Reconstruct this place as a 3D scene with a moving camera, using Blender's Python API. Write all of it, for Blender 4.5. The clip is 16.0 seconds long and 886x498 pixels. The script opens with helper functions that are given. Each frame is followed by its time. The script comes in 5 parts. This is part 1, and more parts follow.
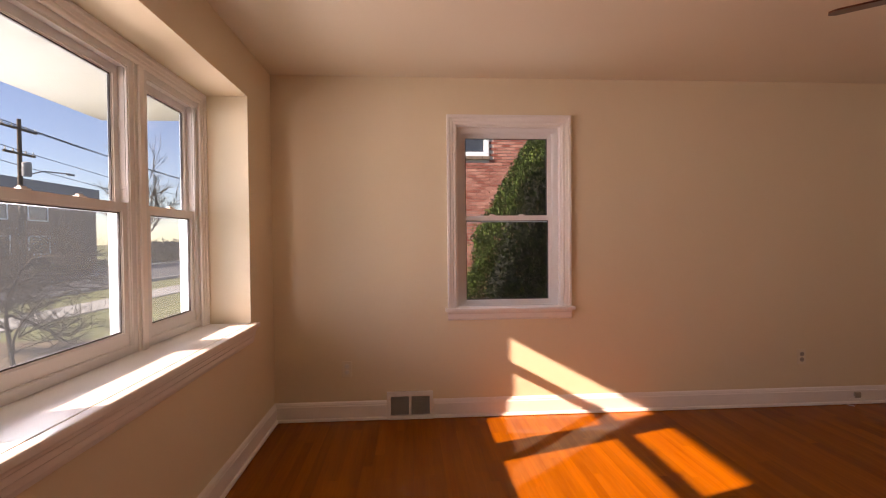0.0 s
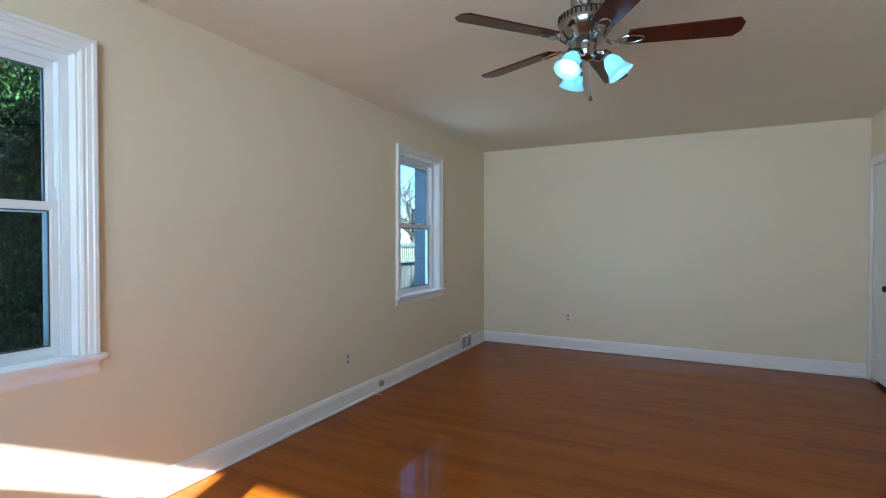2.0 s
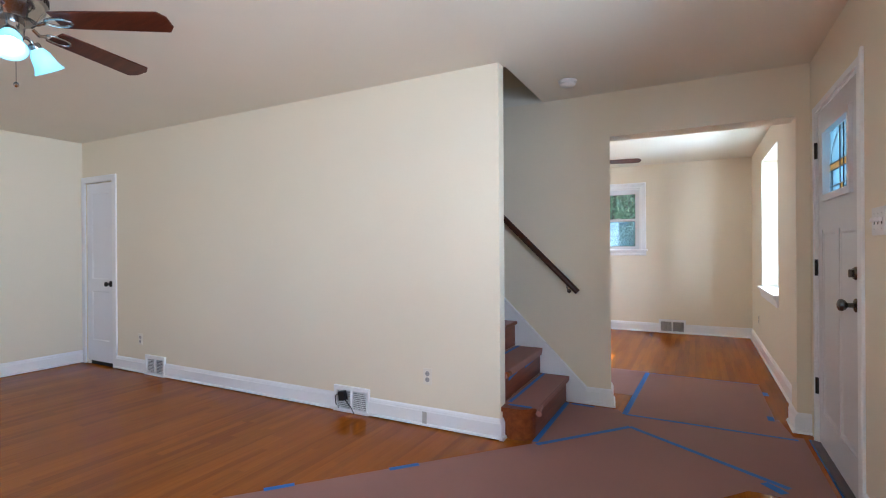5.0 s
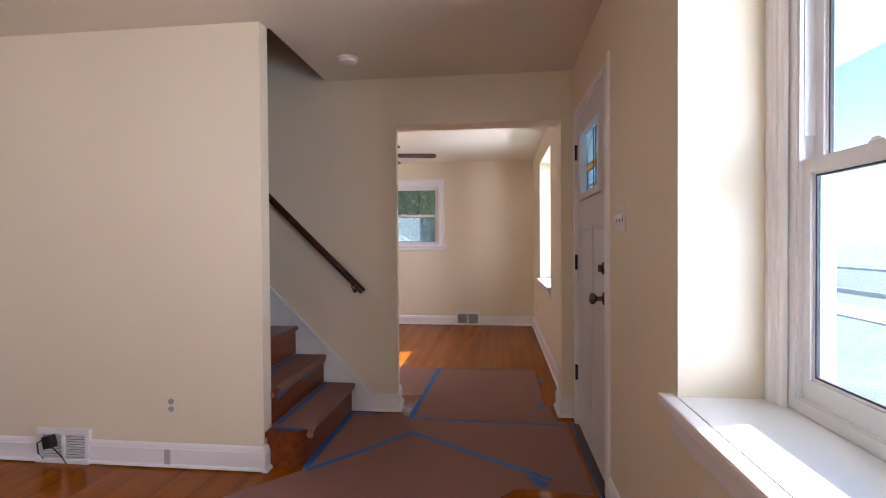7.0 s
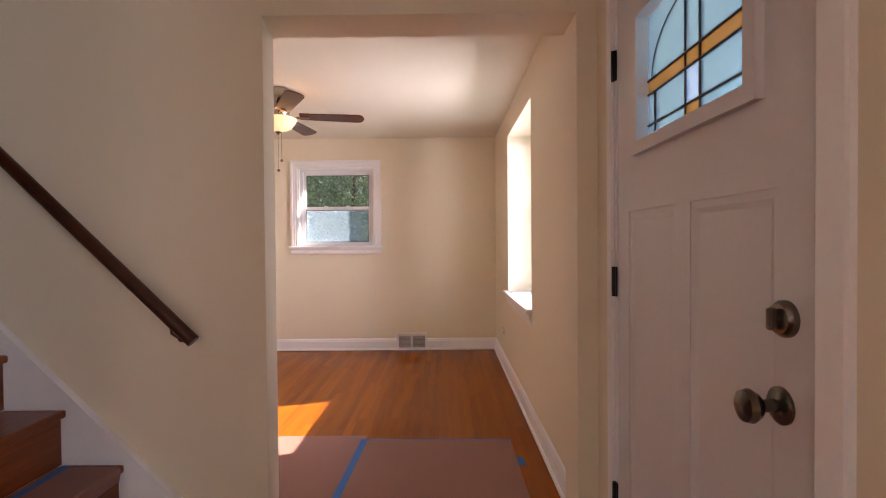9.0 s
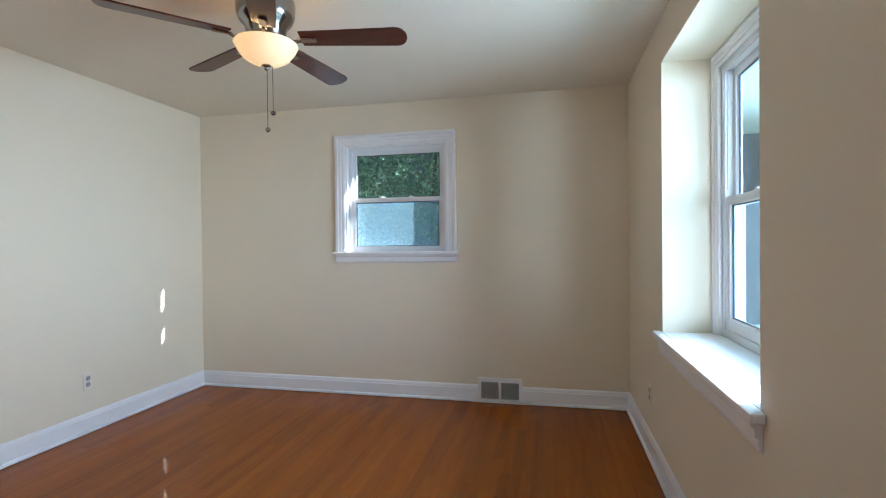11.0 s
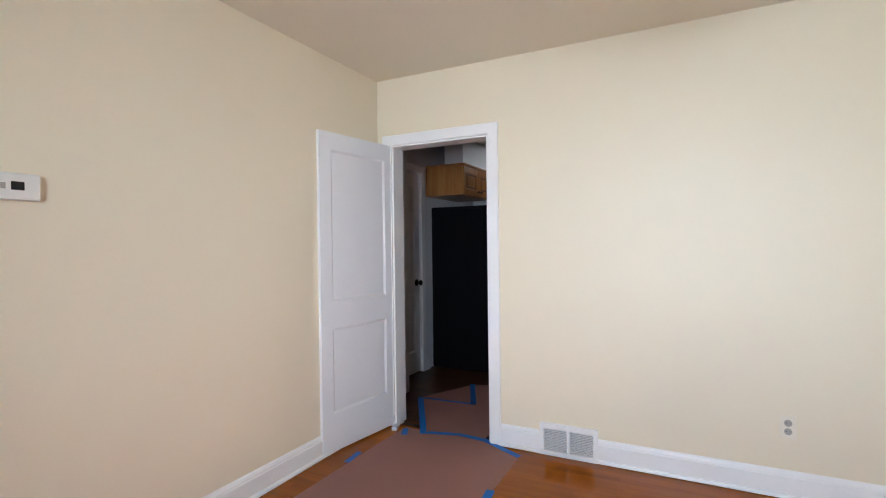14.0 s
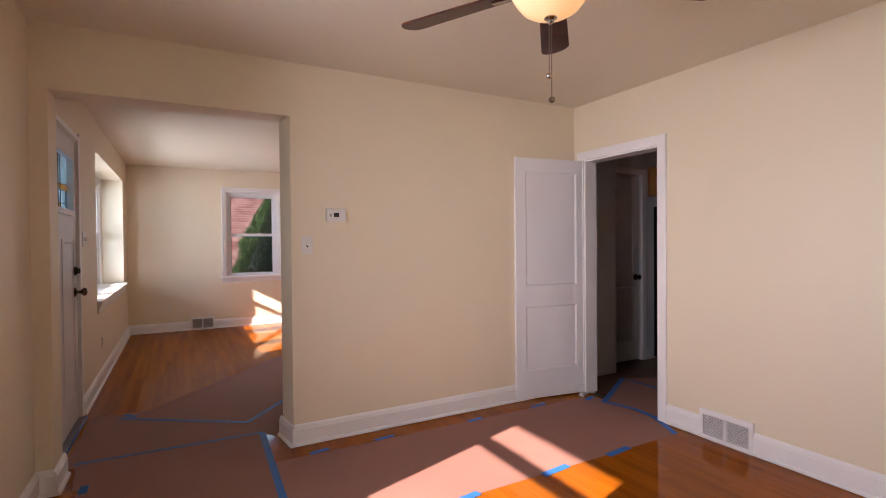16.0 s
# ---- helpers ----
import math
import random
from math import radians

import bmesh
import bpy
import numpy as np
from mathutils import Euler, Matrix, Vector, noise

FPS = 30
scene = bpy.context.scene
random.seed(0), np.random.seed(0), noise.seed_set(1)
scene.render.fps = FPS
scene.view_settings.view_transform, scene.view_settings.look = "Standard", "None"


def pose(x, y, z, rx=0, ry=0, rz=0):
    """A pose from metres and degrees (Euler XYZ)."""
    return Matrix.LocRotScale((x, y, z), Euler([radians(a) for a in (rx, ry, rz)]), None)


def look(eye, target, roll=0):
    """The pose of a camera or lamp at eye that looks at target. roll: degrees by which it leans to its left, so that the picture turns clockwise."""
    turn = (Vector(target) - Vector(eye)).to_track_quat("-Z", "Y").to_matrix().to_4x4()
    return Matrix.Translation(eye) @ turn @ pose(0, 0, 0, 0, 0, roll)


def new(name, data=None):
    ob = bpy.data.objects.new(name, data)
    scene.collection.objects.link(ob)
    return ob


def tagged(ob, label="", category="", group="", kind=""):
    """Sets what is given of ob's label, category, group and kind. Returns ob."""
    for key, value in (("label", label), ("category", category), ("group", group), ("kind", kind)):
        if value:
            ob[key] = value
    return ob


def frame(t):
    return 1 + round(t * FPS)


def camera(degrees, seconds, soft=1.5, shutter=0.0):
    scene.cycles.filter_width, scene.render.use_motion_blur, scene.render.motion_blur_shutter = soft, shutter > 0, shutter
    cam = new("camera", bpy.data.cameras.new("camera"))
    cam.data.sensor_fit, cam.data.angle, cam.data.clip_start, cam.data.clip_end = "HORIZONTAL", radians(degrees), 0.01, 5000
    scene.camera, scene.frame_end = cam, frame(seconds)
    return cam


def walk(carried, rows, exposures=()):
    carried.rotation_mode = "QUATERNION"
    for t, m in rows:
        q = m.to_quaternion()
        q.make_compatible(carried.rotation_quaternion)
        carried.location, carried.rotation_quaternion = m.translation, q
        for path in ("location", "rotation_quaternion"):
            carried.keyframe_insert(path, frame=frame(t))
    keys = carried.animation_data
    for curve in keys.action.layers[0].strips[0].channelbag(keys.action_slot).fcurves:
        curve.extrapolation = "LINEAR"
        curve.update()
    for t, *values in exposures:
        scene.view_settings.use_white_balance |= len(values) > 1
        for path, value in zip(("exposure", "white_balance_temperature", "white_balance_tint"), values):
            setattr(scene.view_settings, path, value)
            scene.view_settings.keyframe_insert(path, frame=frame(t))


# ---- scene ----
cam = camera(84.8, 16.0, soft=1.1)
# seconds, eye, a point looked at, roll
PATH = [
    (0, (0.215, 0.137, 1.279), (0.35, 2.132, 1.242), -0.5),
    (0.5, (0.167, 0.341, 1.286), (0.615, 2.289, 1.251), -0.4),
    (1, (0.131, 0.624, 1.282), (1.088, 2.379, 1.244), -0.3),
    (1.5, (0.112, 0.923, 1.298), (1.53, 2.333, 1.262), -0.1),
    (2, (0.151, 1.254, 1.286), (1.936, 2.157, 1.255), 0.0),
    (2.5, (0.226, 1.562, 1.279), (2.206, 1.844, 1.254), 0.1),
    (3, (0.225, 1.853, 1.287), (2.195, 1.507, 1.268), 0.2),
    (3.5, (0.195, 2.124, 1.271), (1.972, 1.207, 1.26), -0.0),
    (4, (0.163, 2.332, 1.254), (1.64, 0.983, 1.25), -0.1),
    (4.5, (0.065, 2.526, 1.26), (1.223, 0.896, 1.256), -0.2),
    (5, (-0.082, 2.689, 1.241), (0.843, 0.915, 1.238), -0.4),
    (5.2, (-0.16, 2.756, 1.215), (0.701, 0.95, 1.218), -0.2),
    (7.5, (-0.229, 1.897, 1.25), (-0.122, -0.1, 1.214), -0.6),
    (8, (-0.203, 1.473, 1.248), (-0.165, -0.526, 1.214), -0.6),
    (8.2, (-0.198, 1.302, 1.239), (-0.18, -0.698, 1.209), -0.5),
    (10.3, (-0.151, -0.572, 1.257), (-0.14, -2.572, 1.226), -0.5),
    (10.5, (-0.159, -0.731, 1.255), (-0.074, -2.729, 1.231), -0.6),
    (11, (-0.172, -1.151, 1.265), (0.259, -3.104, 1.244), -0.6),
    (11.5, (-0.121, -1.518, 1.267), (0.805, -3.291, 1.248), -0.5),
    (12, (-0.09, -1.905, 1.276), (1.286, -3.357, 1.258), -0.3),
    (12.5, (-0.039, -2.297, 1.259), (1.691, -3.3, 1.238), -0.4),
    (13, (0.112, -2.67, 1.28), (2.054, -3.146, 1.255), -0.4),
    (13.5, (0.163, -3.033, 1.285), (2.149, -2.798, 1.261), -0.6),
    (14, (0.033, -3.427, 1.266), (1.818, -2.525, 1.252), -0.7),
    (14.5, (-0.084, -3.811, 1.274), (1.39, -2.46, 1.264), -0.6),
    (15, (-0.109, -4.22, 1.279), (1.017, -2.567, 1.266), -0.4),
    (15.5, (-0.129, -4.507, 1.279), (0.844, -2.76, 1.26), -0.3),
    (16, (-0.083, -4.612, 1.293), (0.87, -2.853, 1.265), -0.5),
]
EXPOSURES = [(0.0, 1.82, 9500, 47), (0.5, 1.85, 9040, 49), (1.0, 2.07, 8380, 35), (1.5, 2.41, 5900, 11), (2.0, 2.67, 5230, 3), (2.5, 2.88, 5120, 9),
             (3.0, 2.93, 5030, 9), (4.0, 3.27, 5250, 10), (5.2, 3.34, 5150, 11), (7.5, 2.7, 6700, 34), (8.2, 2.89, 7390, 41), (10.3, 2.67, 5280, 9),
             (11.0, 2.51, 5060, 6), (11.5, 2.42, 6400, 26), (12.0, 2.47, 5290, 10), (12.5, 2.49, 5450, 10), (13.0, 2.39, 6020, 13), (13.5, 2.69, 5600, 9),
             (14.0, 2.85, 5650, 10), (14.5, 2.64, 5410, 9), (15.0, 2.59, 5170, 3), (15.5, 2.51, 6270, 21), (16.0, 2.37, 6690, 30)]
walk(cam, [(t, look(eye, target, roll)) for t, eye, target, roll in PATH], EXPOSURES)

# ---------------------------------------------------------------- light
SUN_WAY = Vector((1.0, 0.313, -0.541)).normalized()
world = bpy.data.worlds.new("sky")
scene.world = world
world.use_nodes = True
wn = world.node_tree.nodes
wn.clear()
sky = wn.new("ShaderNodeTexSky")
sky.sky_type, sky.sun_disc = "NISHITA", False
sky.sun_elevation = math.asin(-SUN_WAY.z)
sky.sun_rotation = math.atan2(-SUN_WAY.x, -SUN_WAY.y)
sky.air_density, sky.dust_density, sky.ozone_density = 0.9, 0.0, 2.0
bg, wout = wn.new("ShaderNodeBackground"), wn.new("ShaderNodeOutputWorld")
bg.inputs["Strength"].default_value = 0.06
world.node_tree.links.new(sky.outputs[0], bg.inputs["Color"])
world.node_tree.links.new(bg.outputs[0], wout.inputs["Surface"])

sun = new("sun", bpy.data.lights.new("sun", "SUN"))
sun.data.energy, sun.data.angle, sun.data.color = 5.0, radians(0.5), (1.0, 0.9, 0.76)
sun.matrix_world = look((-20, -6, 12), Vector((-20, -6, 12)) + SUN_WAY)


def daylight(place, aim, width, height, watts, colour=(0.9, 0.95, 1.0)):
    """The sky's light that falls in through a window, as an area lamp in its opening."""
    lamp = new("window_daylight", bpy.data.lights.new("window_daylight", "AREA"))
    lamp.data.shape, lamp.data.size, lamp.data.size_y = "RECTANGLE", width, height
    lamp.data.energy, lamp.data.color = watts, colour
    lamp.matrix_world = look(place, aim)
    return lamp


daylight((-2.65, 1.80, 1.22), (5, 0.8, 0.8), 4.2, 1.5, 62)
daylight((-2.5, -3.33, 1.58), (5, -2.6, 0.3), 2.7, 1.5, 64)
daylight((0.93, 4.15, 1.42), (0.93, 0, 1.0), 0.8, 1.3, 1.5)
daylight((4.32, 4.15, 1.42), (4.32, 0, 1.0), 0.9, 1.3, 2.2)


# ---------------------------------------------------------------- materials
def nodes_of(name):
    m = bpy.data.materials.new(name)
    m.use_nodes = True
    nt = m.node_tree
    nt.nodes.clear()
    out = nt.nodes.new("ShaderNodeOutputMaterial")
    return m, nt, out


def add(nt, kind, **values):
    n = nt.nodes.new(kind)
    for key, value in values.items():
        n.inputs[key.replace("_", " ")].default_value = value
    return n


def link(nt, a, b):
    nt.links.new(a, b)


def ramp_between(nt, fac, c0, c1, p0=0.3, p1=0.7):
    r = nt.nodes.new("ShaderNodeValToRGB")
    r.color_ramp.elements[0].position, r.color_ramp.elements[1].position = p0, p1
    r.color_ramp.elements[0].color, r.color_ramp.elements[1].color = (*c0, 1), (*c1, 1)
    link(nt, fac, r.inputs["Fac"])
    return r.outputs["Color"]


def noise_at(nt, coords, scale, detail=3.0, rough=0.55):
    n = add(nt, "ShaderNodeTexNoise", Scale=scale, Detail=detail, Roughness=rough)
    link(nt, coords, n.inputs["Vector"])
    return n.outputs["Fac"]


def dim(c, k):
    return tuple(v * k for v in c)


def surface(name, colour, rough=0.5, metal=0.0, spread=0.06, large=1.3, grain=120.0, bump=0.15, coat=0.0, stain=None, lift=0.002, spec=0.5):
    """Paint, metal, plastic, stone: two scales of variation in colour and gloss, and a fine relief."""
    m, nt, out = nodes_of(name)
    co = nt.nodes.new("ShaderNodeTexCoord").outputs["Object"]
    big, fine = noise_at(nt, co, large, 4.0), noise_at(nt, co, grain, 2.0)
    col = ramp_between(nt, big, dim(colour, 1 - spread), dim(colour, min(1 + spread, 0.98 / max(colour))))
    mix = nt.nodes.new("ShaderNodeMix")
    mix.data_type, mix.blend_type = "RGBA", "MULTIPLY"
    mix.inputs["Factor"].default_value = 1.0
    link(nt, col, mix.inputs["A"])
    link(nt, ramp_between(nt, fine, (1 - spread,) * 3, (1.0,) * 3), mix.inputs["B"])
    shade = mix.outputs["Result"]
    if stain:
        spots = noise_at(nt, co, 5.0, 6.0, 0.7)
        two = nt.nodes.new("ShaderNodeMix")
        two.data_type = "RGBA"
        link(nt, ramp_between(nt, spots, (0, 0, 0), (1, 1, 1), 0.55, 0.72), two.inputs["Factor"])
        link(nt, shade, two.inputs["A"])
        two.inputs["B"].default_value = (*stain, 1)
        shade = two.outputs["Result"]
    b = add(nt, "ShaderNodeBsdfPrincipled", Roughness=rough, Metallic=metal)
    b.inputs["Specular IOR Level"].default_value = spec
    b.inputs["Coat Weight"].default_value = coat
    b.inputs["Coat Roughness"].default_value = 0.12
    link(nt, shade, b.inputs["Base Color"])
    gloss = nt.nodes.new("ShaderNodeMapRange")
    gloss.inputs["To Min"].default_value, gloss.inputs["To Max"].default_value = rough * 0.85, min(rough * 1.15, 1)
    link(nt, big, gloss.inputs["Value"])
    link(nt, gloss.outputs["Result"], b.inputs["Roughness"])
    if bump:
        bp = add(nt, "ShaderNodeBump", Strength=bump, Distance=lift)
        link(nt, fine, bp.inputs["Height"])
        link(nt, bp.outputs["Normal"], b.inputs["Normal"])
    link(nt, b.outputs[0], out.inputs["Surface"])
    return m


def wood(name, dark, light, along="Y", rough=0.3, coat=0.0, vary=0.35, scale=1.0, by_island=False, coat_rough=0.12, bump=0.12, spec=0.15, pores=0.8):
    """Wood with its grain along one axis; each board differs."""
    m, nt, out = nodes_of(name)
    co = nt.nodes.new("ShaderNodeTexCoord").outputs["Object"]
    if by_island:
        rnd = nt.nodes.new("ShaderNodeNewGeometry").outputs["Random Per Island"]
    else:
        rnd = nt.nodes.new("ShaderNodeObjectInfo").outputs["Random"]
    shift = nt.nodes.new("ShaderNodeVectorMath")
    shift.operation = "MULTIPLY_ADD"
    shift.inputs[1].default_value = (31.0, 17.0, 23.0)
    link(nt, rnd, shift.inputs[0])
    link(nt, co, shift.inputs[2])
    mp = nt.nodes.new("ShaderNodeMapping")
    s = [28.0 * scale, 28.0 * scale, 28.0 * scale]
    s["XYZ".index(along)] = 1.3 * scale
    mp.inputs["Scale"].default_value = s
    link(nt, shift.outputs[0], mp.inputs["Vector"])
    g1 = noise_at(nt, mp.outputs[0], 1.0, 5.0, 0.62)
    g2 = noise_at(nt, mp.outputs[0], 6.0, 3.0, 0.6)
    col = ramp_between(nt, g1, dark, light, 0.28, 0.72)
    mix = nt.nodes.new("ShaderNodeMix")
    mix.data_type, mix.blend_type = "RGBA", "MULTIPLY"
    mix.inputs["Factor"].default_value = 1.0
    link(nt, col, mix.inputs["A"])
    link(nt, ramp_between(nt, g2, (pores,) * 3, (1.0,) * 3, 0.3, 0.6), mix.inputs["B"])
    hsv = nt.nodes.new("ShaderNodeHueSaturation")
    val = nt.nodes.new("ShaderNodeMapRange")
    val.inputs["To Min"].default_value, val.inputs["To Max"].default_value = 1 - vary, 1 + vary
    link(nt, rnd, val.inputs["Value"])
    link(nt, val.outputs["Result"], hsv.inputs["Value"])
    link(nt, mix.outputs["Result"], hsv.inputs["Color"])
    b = add(nt, "ShaderNodeBsdfPrincipled", Roughness=rough)
    b.inputs["Specular IOR Level"].default_value = spec
    b.inputs["Coat Weight"].default_value = coat
    b.inputs["Coat Roughness"].default_value = coat_rough
    link(nt, hsv.outputs["Color"], b.inputs["Base Color"])
    bp = add(nt, "ShaderNodeBump", Strength=bump, Distance=0.0012)
    link(nt, g2, bp.inputs["Height"])
    link(nt, bp.outputs["Normal"], b.inputs["Normal"])
    link(nt, b.outputs[0], out.inputs["Surface"])
    return m


def pane_glass(name, tint=(1, 1, 1), rough=0.0):
    """Thin tinted glass: light passes straight through, and grazing views mirror more."""
    m, nt, out = nodes_of(name)
    t, g, f, mix = (nt.nodes.new("ShaderNode" + k) for k in ("BsdfTransparent", "BsdfGlossy", "LayerWeight", "MixShader"))
    t.inputs["Color"].default_value = (*tint, 1)
    g.inputs["Roughness"].default_value = rough
    p, k = nt.nodes.new("ShaderNodeMath"), nt.nodes.new("ShaderNodeMath")
    p.operation, k.operation = "POWER", "MULTIPLY_ADD"
    p.inputs[1].default_value, k.inputs[1].default_value, k.inputs[2].default_value = 5.0, 0.6, 0.03
    link(nt, f.outputs["Facing"], p.inputs[0])
    link(nt, p.outputs[0], k.inputs[0])
    link(nt, k.outputs[0], mix.inputs[0])
    link(nt, t.outputs[0], mix.inputs[1])
    link(nt, g.outputs[0], mix.inputs[2])
    link(nt, mix.outputs[0], out.inputs["Surface"])
    return m


def fine_mesh(name, colour, share, tint=(1, 1, 1)):
    """Insect screen, too fine to see its threads: part of the light passes, part is scattered."""
    m, nt, out = nodes_of(name)
    co = nt.nodes.new("ShaderNodeTexCoord").outputs["Object"]
    t, d, tl, half, mix = (nt.nodes.new("ShaderNode" + k) for k in ("BsdfTransparent", "BsdfDiffuse", "BsdfTranslucent", "MixShader", "MixShader"))
    link(nt, ramp_between(nt, noise_at(nt, co, 7.0, 4.0), dim(colour, 0.85), colour), d.inputs["Color"])
    tl.inputs["Color"].default_value = (*colour, 1)
    t.inputs["Color"].default_value = (*tint, 1)
    half.inputs[0].default_value, mix.inputs[0].default_value = 0.5, share
    link(nt, d.outputs[0], half.inputs[1])
    link(nt, tl.outputs[0], half.inputs[2])
    link(nt, t.outputs[0], mix.inputs[1])
    link(nt, half.outputs[0], mix.inputs[2])
    link(nt, mix.outputs[0], out.inputs["Surface"])
    return m


def lamp_glass(name, colour, strength, body, milk=0.0):
    """Lit frosted glass."""
    m, nt, out = nodes_of(name)
    co = nt.nodes.new("ShaderNodeTexCoord").outputs["Object"]
    b = add(nt, "ShaderNodeBsdfPrincipled", Roughness=0.25)
    b.inputs["Base Color"].default_value = (*body, 1)
    b.inputs["Emission Color"].default_value = (*colour, 1)
    st = nt.nodes.new("ShaderNodeMapRange")
    st.inputs["To Min"].default_value, st.inputs["To Max"].default_value = strength * 0.7, strength * 1.2
    link(nt, noise_at(nt, co, 9.0, 3.0), st.inputs["Value"])
    link(nt, st.outputs["Result"], b.inputs["Emission Strength"])
    tr, mix = nt.nodes.new("ShaderNodeBsdfTranslucent"), nt.nodes.new("ShaderNodeMixShader")
    tr.inputs["Color"].default_value = (*body, 1)
    mix.inputs[0].default_value = milk
    link(nt, b.outputs[0], mix.inputs[1])
    link(nt, tr.outputs[0], mix.inputs[2])
    link(nt, mix.outputs[0], out.inputs["Surface"])
    return m


def leafy(name, dark, light, rough=0.45, p0=0.1, spec=0.5, through_light=0.12):
    m, nt, out = nodes_of(name)
    rnd = nt.nodes.new("ShaderNodeNewGeometry").outputs["Random Per Island"]
    b = add(nt, "ShaderNodeBsdfPrincipled", Roughness=rough, Specular_IOR_Level=spec)
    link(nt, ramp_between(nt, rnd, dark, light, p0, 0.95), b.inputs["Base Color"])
    tr = nt.nodes.new("ShaderNodeBsdfTranslucent")
    tr.inputs["Color"].default_value = (*dim(light, 0.9), 1)
    mix = nt.nodes.new("ShaderNodeMixShader")
    mix.inputs[0].default_value = through_light
    link(nt, b.outputs[0], mix.inputs[1])
    link(nt, tr.outputs[0], mix.inputs[2])
    link(nt, mix.outputs[0], out.inputs["Surface"])
    return m


WALL = surface("cream_wall_paint", (0.81, 0.72, 0.545), 0.5, spread=0.025, large=0.8, grain=260, bump=0.10, lift=0.0008)
CEIL = surface("ceiling_paint", (0.79, 0.735, 0.60), 0.7, spread=0.03, large=0.7, grain=200, bump=0.12, lift=0.001)
TRIM = surface("white_trim_paint", (0.86, 0.85, 0.84), 0.3, spread=0.02, large=2.0, grain=90, bump=0.06, lift=0.0008)
VINYL = surface("white_vinyl", (0.76, 0.77, 0.78), 0.3, spread=0.015, large=3.0, grain=60, bump=0.0)
DOORWHITE = surface("white_door_paint", (0.80, 0.80, 0.82), 0.32, spread=0.02, large=1.6, grain=70, bump=0.08, lift=0.0008)
FRONTDOOR = surface("grey_white_door_paint", (0.66, 0.64, 0.64), 0.38, spread=0.03, large=1.6, grain=70, bump=0.1, lift=0.0008)
KWALL = surface("white_kitchen_paint", (0.74, 0.74, 0.74), 0.45, spread=0.03, bump=0.08, lift=0.0008)
OAK = wood("varnished_oak_strip", (0.265, 0.066, 0.0028), (0.355, 0.104, 0.0062), "Y", 0.45, 0.55, 0.14, 0.5, False, 0.06, 0.0, 0.0, 0.86)
OAK_REST = wood("varnished_oak_strip_rest", (0.265, 0.066, 0.0028), (0.355, 0.104, 0.0062), "Y", 0.45, 0.55, 0.14, 0.5, True, 0.06, 0.0, 0.0, 0.86)
KOAK = wood("dark_kitchen_boards", (0.055, 0.018, 0.007), (0.11, 0.04, 0.015), "Y", 0.35, 0.3, 0.2, 1.0, True)
STAIRWOOD = wood("red_brown_stair_wood", (0.13, 0.027, 0.006), (0.27, 0.070, 0.017), "Y", 0.3, 0.45, 0.12)
RAILWOOD = wood("dark_handrail_wood", (0.028, 0.008, 0.004), (0.065, 0.018, 0.008), "X", 0.3, 0.4, 0.1)
BLADE = wood("cherry_fan_blade", (0.045, 0.011, 0.006), (0.105, 0.024, 0.010), "X", 0.35, 0.35, 0.12)
MAPLE = wood("honey_maple", (0.25, 0.098, 0.026), (0.39, 0.18, 0.06), "Z", 0.35, 0.25, 0.08, 0.5)
PAPER = surface("red_rosin_paper", (0.30, 0.145, 0.115), 0.75, spread=0.07, large=2.2, grain=260, bump=0.3, lift=0.0015)
TAPE = surface("blue_painters_tape", (0.015, 0.14, 0.47), 0.6, spread=0.08, large=12, grain=300, bump=0.2, lift=0.0006)
NICKEL = surface("brushed_nickel", (0.36, 0.335, 0.31), 0.16, 1.0, 0.08, 6.0, 150, 0.05)
DARKNICKEL = surface("tarnished_nickel", (0.16, 0.14, 0.12), 0.26, 1.0, 0.1, 8.0, 150, 0.05)
GLAZE = surface("dark_brown_glaze", (0.085, 0.03, 0.01), 0.5, spread=0.2, large=8, bump=0.0)
BRONZE = surface("dark_bronze", (0.05, 0.038, 0.03), 0.35, 0.9, 0.1, 6.0, 150, 0.05)
BLACKIRON = surface("black_hinge", (0.02, 0.018, 0.017), 0.45, 0.6, 0.1, 8.0, 100, 0.1)
PLATE = surface("white_wall_plate", (0.78, 0.76, 0.72), 0.35, spread=0.02, large=8, bump=0.0)
PAINTED = surface("cream_painted_plate", (0.80, 0.73, 0.60), 0.4, spread=0.02, large=8, bump=0.0)
ALMOND = surface("grey_socket", (0.38, 0.35, 0.31), 0.4, spread=0.04, large=12, bump=0.0)
GRILLE = surface("grey_register_metal", (0.52, 0.50, 0.47), 0.45, 0.2, 0.04, 6, bump=0.0)
REGISTERBACK = surface("dim_register_inside", (0.06, 0.057, 0.052), 0.6, spread=0.1, bump=0.0)
GASKET = surface("dark_glazing_gasket", (0.035, 0.036, 0.04), 0.6, spread=0.1, bump=0.0)
DARKGAP = surface("dark_void", (0.02, 0.018, 0.015), 0.8, spread=0.1, bump=0.0)
BLACKPLASTIC = surface("black_plastic", (0.012, 0.012, 0.014), 0.35, spread=0.1, large=5, bump=0.05)
FRIDGE = surface("black_refrigerator", (0.004, 0.004, 0.005), 0.65, spread=0.1, large=2, grain=400, bump=0.15, lift=0.0004, spec=0.06)
COUNTER = surface("black_granite", (0.012, 0.012, 0.013), 0.25, spread=0.4, large=30, grain=300, bump=0.0)
# dark blue-grey paints skylit shade onto a jamb that is likely white
OUTER = surface("shade_tinted_outer_jamb", (0.055, 0.085, 0.115), 0.5, spread=0.06, large=3, bump=0.0)
# blue tint darkens the bright outside view and deepens the sky's colour
GLASS = pane_glass("window_glass", (0.76, 0.91, 0.99))
SCREEN = fine_mesh("insect_screen", (0.30, 0.31, 0.32), 0.06)
